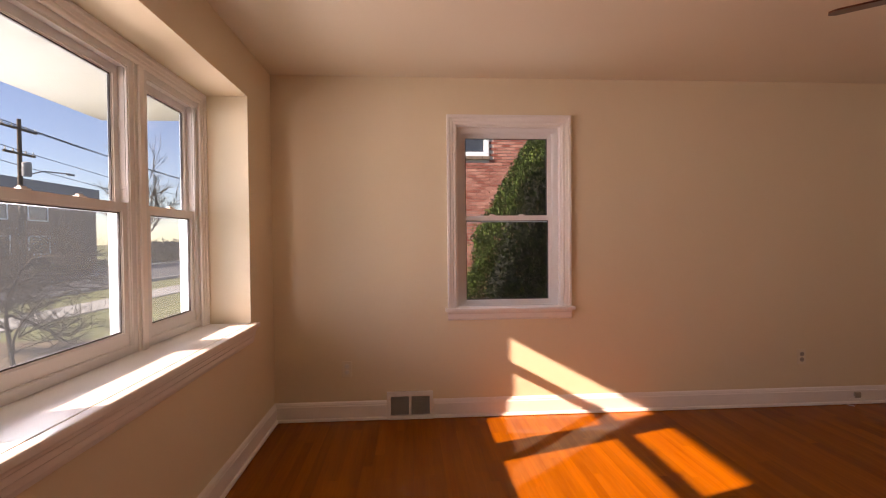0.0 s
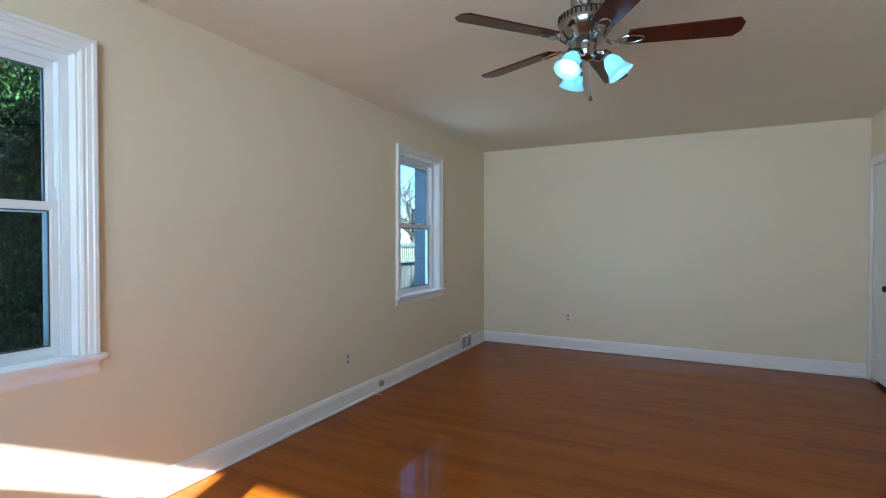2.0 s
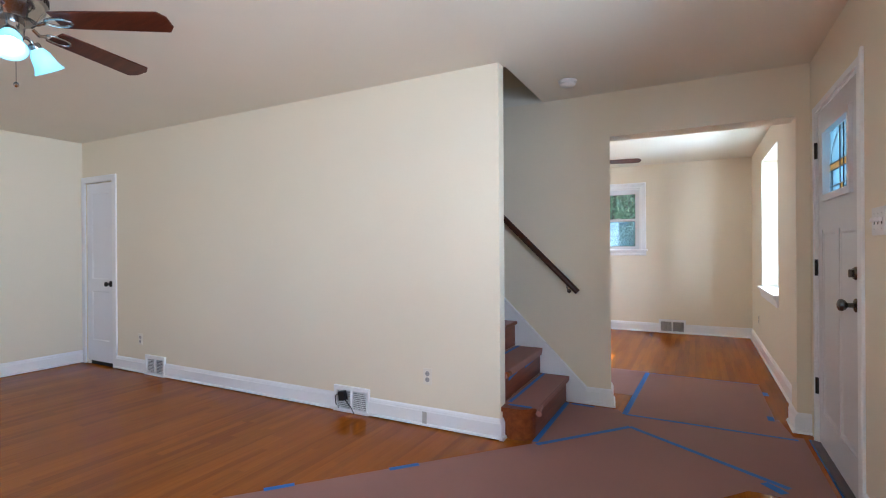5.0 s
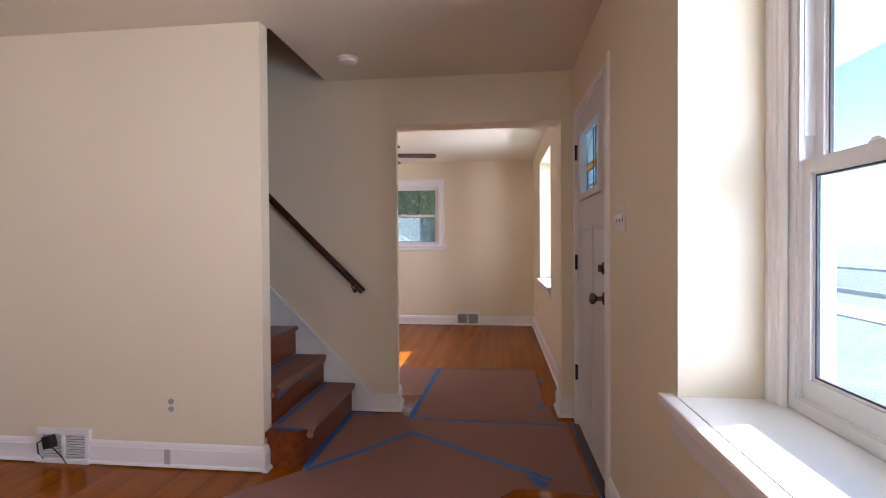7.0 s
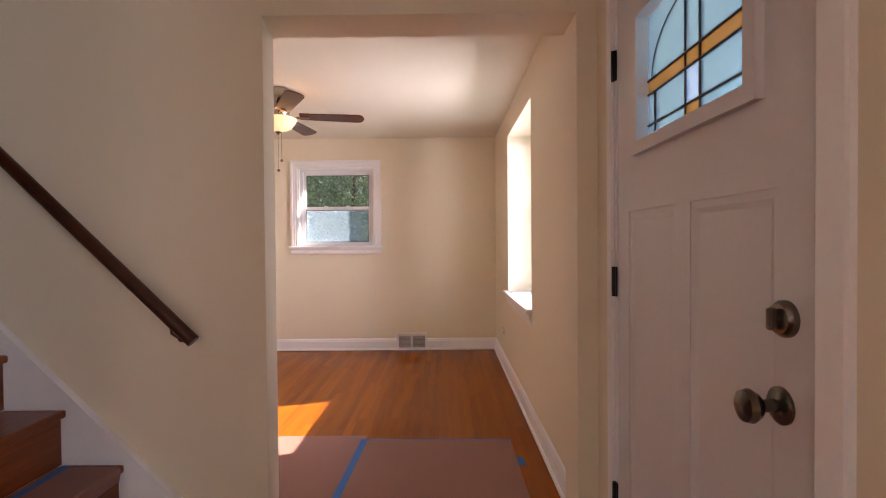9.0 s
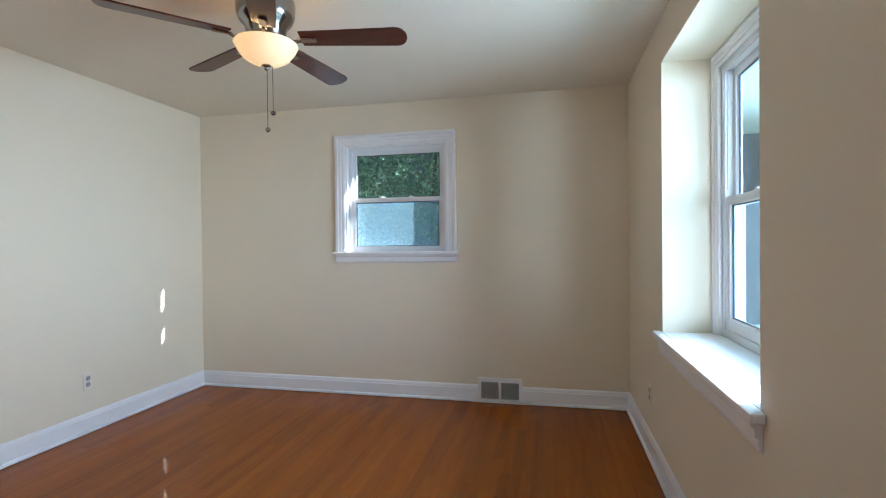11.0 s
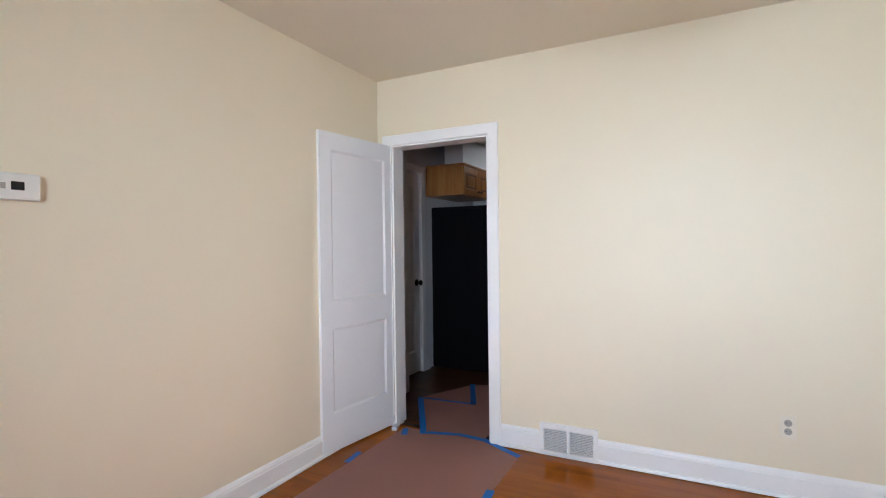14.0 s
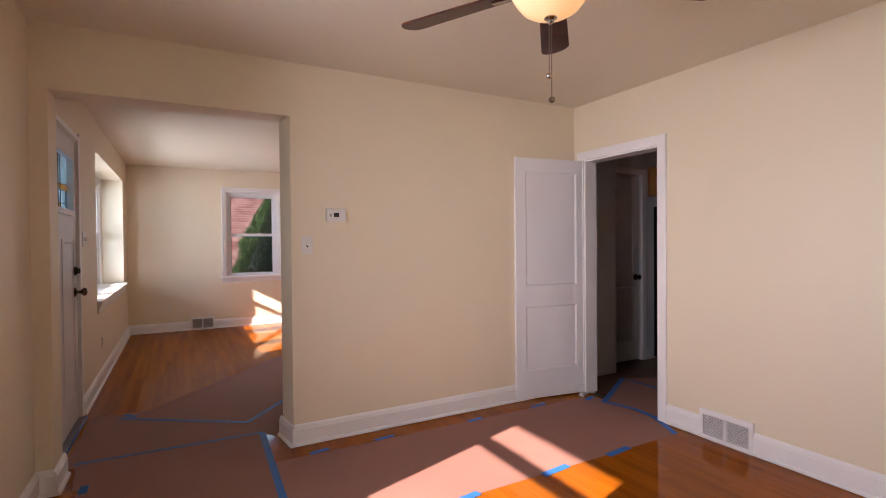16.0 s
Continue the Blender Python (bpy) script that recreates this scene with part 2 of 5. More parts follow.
DUSTY_SCREEN = fine_mesh("dusty_insect_screen", (0.72, 0.76, 0.80), 0.28)
LAMP_COOL = lamp_glass("lit_cool_frosted_glass", (0.34, 0.77, 1.0), 0.08, (0.46, 0.67, 0.75), 0.4)
BULB = lamp_glass("lit_cool_bulb", (0.75, 0.93, 1.0), 2.0, (0.9, 0.9, 0.9))
LAMP_WARM = lamp_glass("lit_warm_alabaster_glass", (1.0, 0.56, 0.20), 0.15, (0.80, 0.68, 0.46))
BULB_WARM = lamp_glass("lit_warm_bulb", (1.0, 0.62, 0.26), 6.0, (0.9, 0.85, 0.7))
LAMP_SPOT = lamp_glass("lit_recessed_lamp", (1.0, 0.95, 0.86), 6.5, (0.9, 0.9, 0.9))


# ---------------------------------------------------------------- mesh helpers
def box(bm, x0, x1, y0, y1, z0, z1):
    v = [bm.verts.new(p) for p in ((x0, y0, z0), (x1, y0, z0), (x1, y1, z0), (x0, y1, z0), (x0, y0, z1), (x1, y0, z1), (x1, y1, z1), (x0, y1, z1))]
    for f in ((0, 3, 2, 1), (4, 5, 6, 7), (0, 1, 5, 4), (1, 2, 6, 5), (2, 3, 7, 6), (3, 0, 4, 7)):
        bm.faces.new([v[i] for i in f])
    return v


def soft_box(x0, x1, y0, y1, z0, z1, r=0.003, n=1):
    bm = bmesh.new()
    box(bm, x0, x1, y0, y1, z0, z1)
    bmesh.ops.bevel(bm, geom=bm.edges[:], offset=r, segments=n, affect="EDGES", profile=0.6)
    return bm


def prism(points, axis, a, b):
    """A closed outline in the plane across axis, drawn out from a to b along it."""
    bm = bmesh.new()
    k = "XYZ".index(axis)

    def at(p, h):
        q = list(p)
        q.insert(k, h)
        return q

    lo, hi = [bm.verts.new(at(p, a)) for p in points], [bm.verts.new(at(p, b)) for p in points]
    n = len(points)
    for i in range(n):
        bm.faces.new((lo[i], lo[(i + 1) % n], hi[(i + 1) % n], hi[i]))
    bm.faces.new(lo[::-1])
    bm.faces.new(hi)
    bmesh.ops.recalc_face_normals(bm, faces=bm.faces)
    return bm


def lathe(profile, steps=28, closed_ends=True):
    """A profile of (radius, height) turned about z."""
    bm = bmesh.new()
    rings = []
    for r, z in profile:
        rings.append([bm.verts.new((r * math.cos(2 * math.pi * i / steps), r * math.sin(2 * math.pi * i / steps), z)) for i in range(steps)])
    for a, b in zip(rings, rings[1:]):
        for i in range(steps):
            bm.faces.new((a[i], a[(i + 1) % steps], b[(i + 1) % steps], b[i]))
    if closed_ends:
        bm.faces.new(rings[0][::-1])
        bm.faces.new(rings[-1])
    bmesh.ops.recalc_face_normals(bm, faces=bm.faces)
    return bm


def tube(points, radius, sides=8, taper=None):
    """A round bar along points."""
    bm = bmesh.new()
    rings = []
    pts = [Vector(p) for p in points]
    for i, p in enumerate(pts):
        way = (pts[min(i + 1, len(pts) - 1)] - pts[max(i - 1, 0)]).normalized()
        side = way.cross(Vector((0, 0, 1)) if abs(way.z) < 0.9 else Vector((1, 0, 0))).normalized()
        up = side.cross(way)
        r = radius if taper is None else radius + (taper - radius) * i / (len(pts) - 1)
        rings.append([bm.verts.new(p + r * (math.cos(2 * math.pi * k / sides) * side + math.sin(2 * math.pi * k / sides) * up)) for k in range(sides)])
    for a, b in zip(rings, rings[1:]):
        for k in range(sides):
            bm.faces.new((a[k], a[(k + 1) % sides], b[(k + 1) % sides], b[k]))
    bm.faces.new(rings[0][::-1])
    bm.faces.new(rings[-1])
    bmesh.ops.recalc_face_normals(bm, faces=bm.faces)
    return bm


def moved(bm, m):
    bmesh.ops.transform(bm, matrix=m, verts=bm.verts)
    return bm


def merged(*bms):
    out = bmesh.new()
    for b in bms:
        tmp = bpy.data.meshes.new("tmp")
        b.to_mesh(tmp)
        out.from_mesh(tmp)
        b.free()
        bpy.data.meshes.remove(tmp)
    return out


def mesh_of(name, bm, material, smooth=False):
    me = bpy.data.meshes.new(name)
    bm.to_mesh(me)
    bm.free()
    me.materials.append(material)
    if smooth:
        me.polygons.foreach_set("use_smooth", [True] * len(me.polygons))
        me.set_sharp_from_angle(angle=radians(38))
    return me


def part(name, bm, material, parent=None, label="", smooth=False):
    ob = new(name, mesh_of(name, bm, material, smooth))
    ob.parent = parent
    return tagged(ob, label)


def base(name, m, label, category, group="", kind=""):
    e = new(name)
    e.empty_display_size = 0.1
    e.matrix_basis = m
    return tagged(e, label, category, group, kind)


def setting(name, bm, material, label, category, smooth=False):
    return tagged(part(name, bm, material, None, "", smooth), label, category, "", "structure")


def slab(axis, a0, a1, t0, t1, z0, z1, openings=()):
    """A wall along axis X or Y between a0 and a1, from t0 to t1 across, with openings (a0, a1, z0, z1) through it."""
    bm = bmesh.new()
    cuts_a = sorted({a0, a1, *[v for o in openings for v in o[:2]]})
    cuts_z = sorted({z0, z1, *[v for o in openings for v in o[2:]]})
    cells = {}
    for i in range(len(cuts_a) - 1):
        for j in range(len(cuts_z) - 1):
            ca, cz = (cuts_a[i] + cuts_a[i + 1]) / 2, (cuts_z[j] + cuts_z[j + 1]) / 2
            cells[i, j] = a0 < ca < a1 and z0 < cz < z1 and not any(o[0] < ca < o[1] and o[2] < cz < o[3] for o in openings)

    def pt(a, t, z):
        return (a, t, z) if axis == "X" else (t, a, z)

    verts = {}

    def vert(i, t, j):
        key = (i, t, j)
        if key not in verts:
            verts[key] = bm.verts.new(pt(cuts_a[i], t, cuts_z[j]))
        return verts[key]

    for (i, j), full in cells.items():
        if not full:
            continue
        for t in (t0, t1):
            bm.faces.new((vert(i, t, j), vert(i + 1, t, j), vert(i + 1, t, j + 1), vert(i, t, j + 1)))
        for di, dj, e in ((-1, 0, ((i, j), (i, j + 1))), (1, 0, ((i + 1, j), (i + 1, j + 1))), (0, -1, ((i, j), (i + 1, j))), (0, 1, ((i, j + 1), (i + 1, j + 1)))):
            if not cells.get((i + di, j + dj), False):
                (p, q), (r, s) = e
                bm.faces.new((vert(p, t0, q), vert(r, t0, s), vert(r, t1, s), vert(p, t1, q)))
    bmesh.ops.recalc_face_normals(bm, faces=bm.faces)
    return bm


# ---------------------------------------------------------------- the house's shell
N, W, E, S = 3.616, -0.750, 5.996, -5.000     # inner faces of the outer walls
H = 2.440
MID_N, MID_S = -1.250, -1.450                 # wall between foyer and dining room
LIV_S, LIV_S2 = -0.260, -0.350                # wall between living room and stairs
DIN_E = 2.930
BAY_L = (0.760, 3.131, 0.785, 2.150)
BAY_D = (-3.900, -2.680, 0.785, 2.205)
WIN_Z = (0.790, 2.105)

setting("wall_north", slab("X", -1.12, 6.28, N, 3.90, -0.6, 2.6, [(0.5495, 1.3195, *WIN_Z), (3.9415, 4.7115, *WIN_Z)]), WALL, "cream painted plaster wall with two sash windows", "wall")
setting("wall_west", slab("Y", S, N, -1.12, W, -0.6, 2.6, [BAY_L, BAY_D, (-1.085, -0.150, 0.0, 2.075)]), WALL, "cream painted front wall with deep window recesses", "wall")
setting("wall_south", slab("X", -1.12, 6.28, -5.23, S, -0.6, 2.6, [(0.650, 1.520, 1.205, 2.100)]), WALL, "cream painted plaster wall with a small window", "wall")
setting("wall_east", slab("Y", S, N, E, 6.28, -0.6, 2.6), WALL, "plain cream painted plaster wall", "wall")
setting("wall_living_south", slab("X", 1.045, E, LIV_S2, LIV_S, -0.02, H, [(5.40, 5.925, -0.02, 1.985)]), WALL, "long cream wall between living room and stairs", "wall")
foyer = slab("X", W, 3.05, MID_S, MID_N, -0.02, H, [(-0.672, 0.507, -0.02, 2.098)])
for q in foyer.verts:
    if abs(q.co.x - 0.507) < 0.001 and abs(q.co.y - MID_S) < 0.001:
        q.co.x = 0.537          # the old plaster jamb is a little splayed
setting("wall_foyer", foyer, WALL, "cream wall with a wide cased-free opening to the dining room", "wall")
setting("wall_dining_east", slab("Y", S, MID_S, DIN_E, 3.05, -0.02, H, [(-2.292, -1.568, -0.02, 1.972)]), WALL, "cream dining room wall with the kitchen doorway", "wall")
setting("wall_kitchen_north", slab("X", 3.66, 5.65, -1.02, -0.90, -0.02, H, [(3.67, 4.30, -0.02, 2.0)]), KWALL, "white painted kitchen wall", "wall")
setting("wall_kitchen_return", slab("Y", -1.20, -0.90, 3.50, 3.66, -0.02, H), KWALL, "white painted return beside the basement door", "wall")
setting("wall_kitchen_east", slab("Y", S, -0.90, 5.65, 5.75, -0.02, H), KWALL, "white painted kitchen wall behind the cabinets", "wall")
setting("wall_kitchen_face", slab("X", 3.05, 3.66, -1.25, -1.20, -0.02, H), KWALL, "white painted kitchen side of the stair wall", "wall")
# stairwell up to the floor above
setting("wall_stair_north", slab("X", 1.03, 4.7, LIV_S2, LIV_S, 2.6, 4.9), WALL, "cream stairwell wall above the living room ceiling", "wall")
setting("wall_stair_south", slab("X", 1.03, 4.7, MID_S, MID_N, 2.6, 4.9), WALL, "cream stairwell wall carrying the handrail", "wall")
setting("wall_stair_west", slab("Y", MID_N, LIV_S2, 0.93, 1.03, 2.6, 4.9), WALL, "cream wall over the stair opening", "wall")
setting("wall_stair_end", slab("Y", MID_S, LIV_S, 4.7, 4.8, 2.6, 4.9), WALL, "cream wall at the head of the stairs", "wall")
bm = bmesh.new()
box(bm, 0.93, 4.8, MID_S, LIV_S, 4.9, 5.0)
setting("ceiling_stair", bm, CEIL, "flat painted ceiling over the stairwell", "ceiling")
bm = bmesh.new()
box(bm, 3.40, 4.7, MID_N, LIV_S2, 2.6, 2.7)
setting("floor_landing", bm, OAK_REST, "varnished wooden landing above the stairs", "floor")

bm = bmesh.new()
box(bm, W, E, LIV_S, N, H, 2.6)
box(bm, W, 1.03, MID_N, LIV_S, H, 2.6)
box(bm, 1.03, E, LIV_S2, LIV_S, H, 2.6)
box(bm, W, 5.75, MID_S, MID_N, H, 2.6)
box(bm, 3.40, E, MID_N, LIV_S2, H, 2.599)
box(bm, W, E, S, MID_S, H, 2.6)
setting("ceiling", bm, CEIL, "smooth painted plaster ceiling with slight unevenness", "ceiling")
bm = bmesh.new()
box(bm, -1.12, 0.93, -5.28, 3.90, 2.601, 2.72)
box(bm, 4.8, 6.28, -5.28, 3.90, 2.601, 2.72)
box(bm, 0.93, 4.8, LIV_S, 3.90, 2.601, 2.72)
box(bm, 0.93, 4.8, -5.28, MID_S, 2.601, 2.72)
setting("roof", bm, DARKGAP, "flat dark roof deck over the ground floor", "roof")
# unseen upper storey; its roof pitch is chosen so sun reaches the fence
GABLE = [(-1.12, 2.721), (6.28, 2.721), (6.28, 4.12), (2.9, 6.55), (-1.12, 3.38)]
for nm, up_wall in (("wall_upper_north", prism(GABLE, "Y", N, 3.90)), ("wall_upper_south", prism(GABLE, "Y", -5.23, S)), ("wall_upper_west", slab("Y", S, N, -1.12, W, 2.721, 3.38)), ("wall_upper_east", slab("Y", S, N, E, 6.28, 2.721, 4.12))):
    setting(nm, up_wall, DARKGAP, "unseen plain dark upper storey wall under the pitched roof", "wall")
for nm, slope in (("roof_west", [(-1.4, 3.20), (2.9, 6.60), (2.9, 6.74), (-1.4, 3.34)]), ("roof_east", [(2.901, 6.60), (6.5, 4.0), (6.5, 4.14), (2.901, 6.74)])):
    setting(nm, prism(slope, "Y", -5.5, 4.15), DARKGAP, "unseen dark pitched roof, sloped to let sun past to the fence", "roof")
# stained cream, its base darkened to offset the strong light from below
EAVE = surface("stained_cream_soffit_darkened", (0.31, 0.30, 0.26), 0.7, spread=0.05, large=1.0, grain=80, bump=0.15, stain=(0.24, 0.22, 0.18))
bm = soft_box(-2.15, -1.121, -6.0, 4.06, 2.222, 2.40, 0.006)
setting("porch_soffit", bm, EAVE, "stained cream porch ceiling over the front windows, colour darkened against strong light", "soffit")
# unseen wedge over the soffit, added to throw shade on the arborvitae
setting("roof_porch", prism([(-2.20, 2.402), (-1.121, 2.402), (-1.121, 3.10)], "Y", -5.0, 4.10), DARKGAP, "unseen dark lean-to wedge added to shade the shrub", "roof")

# ---------------------------------------------------------------- outer ground, so that the sheet lies under all
GRASS = surface("winter_lawn", (0.16, 0.17, 0.06), 0.9, spread=0.35, large=1.5, grain=40, bump=0.6, stain=(0.20, 0.15, 0.08), lift=0.03)
bm = bmesh.new()
box(bm, -400, 400, -400, 400, -0.9, -0.55)
setting("ground", bm, GRASS, "winter lawn in patchy green and brown", "lawn")
bm = bmesh.new()
box(bm, -1.12, 6.28, -5.28, 3.90, -0.6, -0.021)
FLOOR = setting("floor", bm, DARKGAP, "varnished orange-brown oak strip floor", "floor")


# ---------------------------------------------------------------- baseboards
BASE_PROFILE = ((0.0, 0.0), (0.030, 0.0), (0.030, 0.010), (0.026, 0.019), (0.017, 0.024), (0.017, 0.104), (0.013, 0.110), (0.013, 0.116), (0.008, 0.128), (0.0, 0.136))


def baseboard(p, q, inward, cut=(), gap=0.004):
    """Baseboard with shoe and cap from p to q; cut: (from, to) stretches left out, in metres from p."""
    p, q, inward = Vector((*p, 0)), Vector((*q, 0)), Vector((*inward, 0))
    way, length = (q - p).normalized(), (q - p).length
    stops, at = [], 0.0
    for a, b in sorted(cut):
        stops.append((at, a))
        at = b
    stops.append((at, length))
    for a, b in stops:
        if b - a < 0.01:
            continue
        bm = prism([(d + 0.0005, max(z, gap)) for d, z in BASE_PROFILE], "X", a, b)
        m = Matrix.Identity(4)
        for i, col in enumerate((way, inward, Vector((0, 0, 1)))):
            for k in range(3):
                m[k][i] = col[k]
        m.translation = p
        moved(bm, m)
        bmesh.ops.recalc_face_normals(bm, faces=bm.faces)
        setting("baseboard", bm, TRIM, "white painted wooden baseboard with moulded cap", "baseboard")


baseboard((W, N), (E, N), (0, -1), [(0.787, 1.121), (6.0, 6.32)])
baseboard((W, N), (W, -0.10), (1, 0))
baseboard((E, N), (E, LIV_S), (-1, 0))
baseboard((1.045, LIV_S), (5.345, LIV_S), (0, 1), [(1.03, 1.36), (3.47, 3.78)], 0.009)
baseboard((1.045, LIV_S + 0.03), (1.045, LIV_S2 + 0.004), (-1, 0))
baseboard((0.505, MID_N), (0.70, MID_N), (0, 1))
baseboard((0.503, MID_N + 0.03), (0.541, MID_S - 0.03), Vector((-0.2, -0.034)).normalized())
baseboard((0.537, MID_S), (DIN_E, MID_S), (0, -1))
baseboard((W, MID_N), (-0.672, MID_N), (0, 1))
baseboard((-0.672, MID_N + 0.03), (-0.672, MID_S - 0.03), (1, 0))
baseboard((W, MID_S), (-0.672, MID_S), (0, -1))
baseboard((W, MID_S), (W, S), (1, 0))
baseboard((W, S), (DIN_E, S), (0, 1), [(0.800, 1.150)])
baseboard((DIN_E, S), (DIN_E, -2.362), (-1, 0), [(2.045, 2.385)])
baseboard((4.36, -1.02), (4.42, -1.02), (0, -1))


# ---------------------------------------------------------------- windows
CASE = ((0.0, 0.0), (0.0, 0.012), (0.012, 0.017), (0.030, 0.015), (0.034, 0.020), (0.056, 0.022), (0.062, 0.029), (0.082, 0.029), (0.086, 0.024), (0.086, 0.0))


def casing_strip(p, q, out, depth_way, profile=CASE, mitre0=1, mitre1=1):
    """A moulded board along the edge p-q of an opening; out: from the opening outwards. Ends mitred by +1, square by 0."""
    p, q, out, dep = Vector(p), Vector(q), Vector(out), Vector(depth_way)
    way = (q - p).normalized()
    bm = bmesh.new()
    a = [bm.verts.new(p + out * u + dep * d - way * u * mitre0) for u, d in profile]
    b = [bm.verts.new(q + out * u + dep * d + way * u * mitre1) for u, d in profile]
    n = len(profile)
    for i in range(n):
        bm.faces.new((a[i], a[(i + 1) % n], b[(i + 1) % n], b[i]))
    bm.faces.new(a[::-1])
    bm.faces.new(b)
    bmesh.ops.recalc_face_normals(bm, faces=bm.faces)
    return bm


def ring(x0, x1, z0, z1, w, y0, y1, wb=None):
    """A rectangular frame in the plane of local x and z, w wide, wb at the bottom, from y0 to y1 deep."""
    wb = w if wb is None else wb
    bm = bmesh.new()
    box(bm, x0, x0 + w, y0, y1, z0, z1)
    box(bm, x1 - w, x1, y0, y1, z0, z1)
    box(bm, x0 + w, x1 - w, y0, y1, z1 - w, z1)
    box(bm, x0 + w, x1 - w, y0, y1, z0, z0 + wb)
    return bm


def sash_pair(win, x0, x1, z0, z1, y, latches=True, screen=None, fw=0.034, sw=0.036, foot=0.034, low_rail=0.055):
    """Two vinyl sashes and their frame; y: depth of the frame's inner face (local, negative goes outward)."""
    mid = (z0 + z1) / 2 - 0.011
    part("frame", ring(x0, x1, z0, z1, fw, y - 0.085, y, foot), VINYL, win)
    part("stop", ring(x0 + fw, x1 - fw, z0 + foot, z1 - fw, 0.008, y - 0.014, y - 0.004, 0.004), VINYL, win)
    a, b = x0 + fw + 0.002, x1 - fw - 0.002
    for name, lo, hi, yy, low in (("upper_sash", mid - 0.020, z1 - fw - 0.002, y - 0.070, 0.036), ("lower_sash", z0 + foot + 0.002, mid + 0.026, y - 0.040, low_rail)):
        s = part(name, ring(a, b, lo, hi, sw, yy, yy + 0.026, low), VINYL, win)
        bead = ring(a + sw + 0.0002, b - sw - 0.0002, lo + low + 0.0002, hi - sw - 0.0002, 0.006, yy + 0.004, yy + 0.020)
        part("glazing_bead", bead, VINYL, s)
        part("gasket", ring(a + sw + 0.0064, b - sw - 0.0064, lo + low + 0.0064, hi - sw - 0.0064, 0.005, yy + 0.008, yy + 0.017), GASKET, s, "thin dark glazing gasket")
        g = bmesh.new()
        box(g, a + sw + 0.002, b - sw - 0.002, yy + 0.010, yy + 0.014, lo + low + 0.002, hi - sw - 0.002)
        pane = part("pane", g, GLASS, s, "window glass tinted blue to dim the view outside")
        pane.visible_shadow = False
    if latches:
        for f in (0.5,) if b - a < 0.6 else (0.34, 0.66):
            c = a + (b - a) * f
            l = soft_box(c - 0.022, c + 0.022, y - 0.038, y - 0.012, mid + 0.026, mid + 0.032, 0.002)
            l2 = soft_box(c - 0.008, c + 0.020, y - 0.030, y - 0.016, mid + 0.031, mid + 0.038, 0.002)
            part("sash_lock", merged(l, l2), VINYL, win)
    if screen:
        part("screen_frame", ring(x0 + fw, x1 - fw, z0 + foot, mid + 0.012, 0.014, y - 0.092, y - 0.084), VINYL, win)
        sc = bmesh.new()
        box(sc, x0 + fw + 0.013, x1 - fw - 0.013, y - 0.0885, y - 0.0875, z0 + foot + 0.013, mid - 0.001)
        part("insect_screen", sc, screen, win, "fine grey insect screen")
    # tilt latches and balance covers at the jambs
    for c in (x0 + fw, x1 - fw - 0.008):
        d = bmesh.new()
        box(d, c + 0.001, c + 0.007, y - 0.0155, y - 0.0145, mid + 0.06, z1 - fw - 0.09)
        part("balance_slot", d, GASKET, win, "dark slot of the sash balance")
        t = bmesh.new()
        box(t, c, c + 0.008, y - 0.045, y - 0.016, mid + 0.09, z1 - fw - 0.006)
        part("balance_cover", t, VINYL, win)


def cased_window(name, m, width, z0, z1, stool_z, label, screen=None):
    """A sash window in a plain wall: local x along the wall, y into the room, z up; x = 0 at its middle."""
    win = base(name, m, label, "window", "", "structure")
    h = width / 2
    up, right, inn = (0, 0, 1), (1, 0, 0), (0, 1, 0)
    wide, deep, fw = (1.0, 0.045, 0.022) if screen else (0.79, 0.053, 0.029)
    case = tuple((u * wide, q * 0.95) for u, q in CASE)
    part("casing_head", casing_strip((-h, 0, z1), (h, 0, z1), up, inn, case), TRIM, win)
    part("casing_side", casing_strip((-h, 0, stool_z), (-h, 0, z1), (-1, 0, 0), inn, case, 0, 1), TRIM, win)
    part("casing_side", casing_strip((h, 0, stool_z), (h, 0, z1), right, inn, case, 0, 1), TRIM, win)
    stool = soft_box(-h - 0.086 * wide - 0.020, h + 0.086 * wide + 0.020, -0.004, 0.055, stool_z - 0.026, stool_z, 0.007, 2)
    inner = bmesh.new()
    box(inner, -h + 0.001, h - 0.001, -0.125, -0.002, stool_z - 0.024, stool_z - 0.002)
    part("stool", merged(stool, inner), TRIM, win, "painted wooden window stool")
    ap = prism([(0.0, stool_z - 0.090), (0.012, stool_z - 0.090), (0.018, stool_z - 0.078), (0.018, stool_z - 0.045), (0.026, stool_z - 0.034), (0.026, stool_z - 0.0265), (0.0, stool_z - 0.0265)], "X", -h - 0.086 * wide, h + 0.086 * wide)
    part("apron", ap, TRIM, win)
    liner = ring(-h + 0.0005, h - 0.0005, stool_z, z1 - 0.0005, 0.009, 0.001 - deep, -0.001, 0.0005)
    part("jamb_liner", liner, TRIM, win)
    sash_pair(win, -h + 0.010, h - 0.010, stool_z - 0.004, z1 - 0.010, -deep, True, screen, fw, 0.030, 0.010, 0.032)
    sill = bmesh.new()
    box(sill, -h, h, -0.30, -0.150, z0 - 0.05, z0 + 0.012)
    part("outer_sill", sill, TRIM, win)
    # outer jamb carries its shade as colour
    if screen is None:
        part("outer_jamb", ring(-h + 0.0005, h - 0.0005, z0 + 0.0125, z1 - 0.0005, 0.012, -0.282, -0.148, 0.0005), OUTER, win, "outer jamb with its blue skylit shade put into the colour")
    return win


cased_window("window_1", pose(0.9345, N, 0, 0, 0, 180), 0.769, 0.79, 2.105, 0.79, "white vinyl double-hung window in moulded white casing")
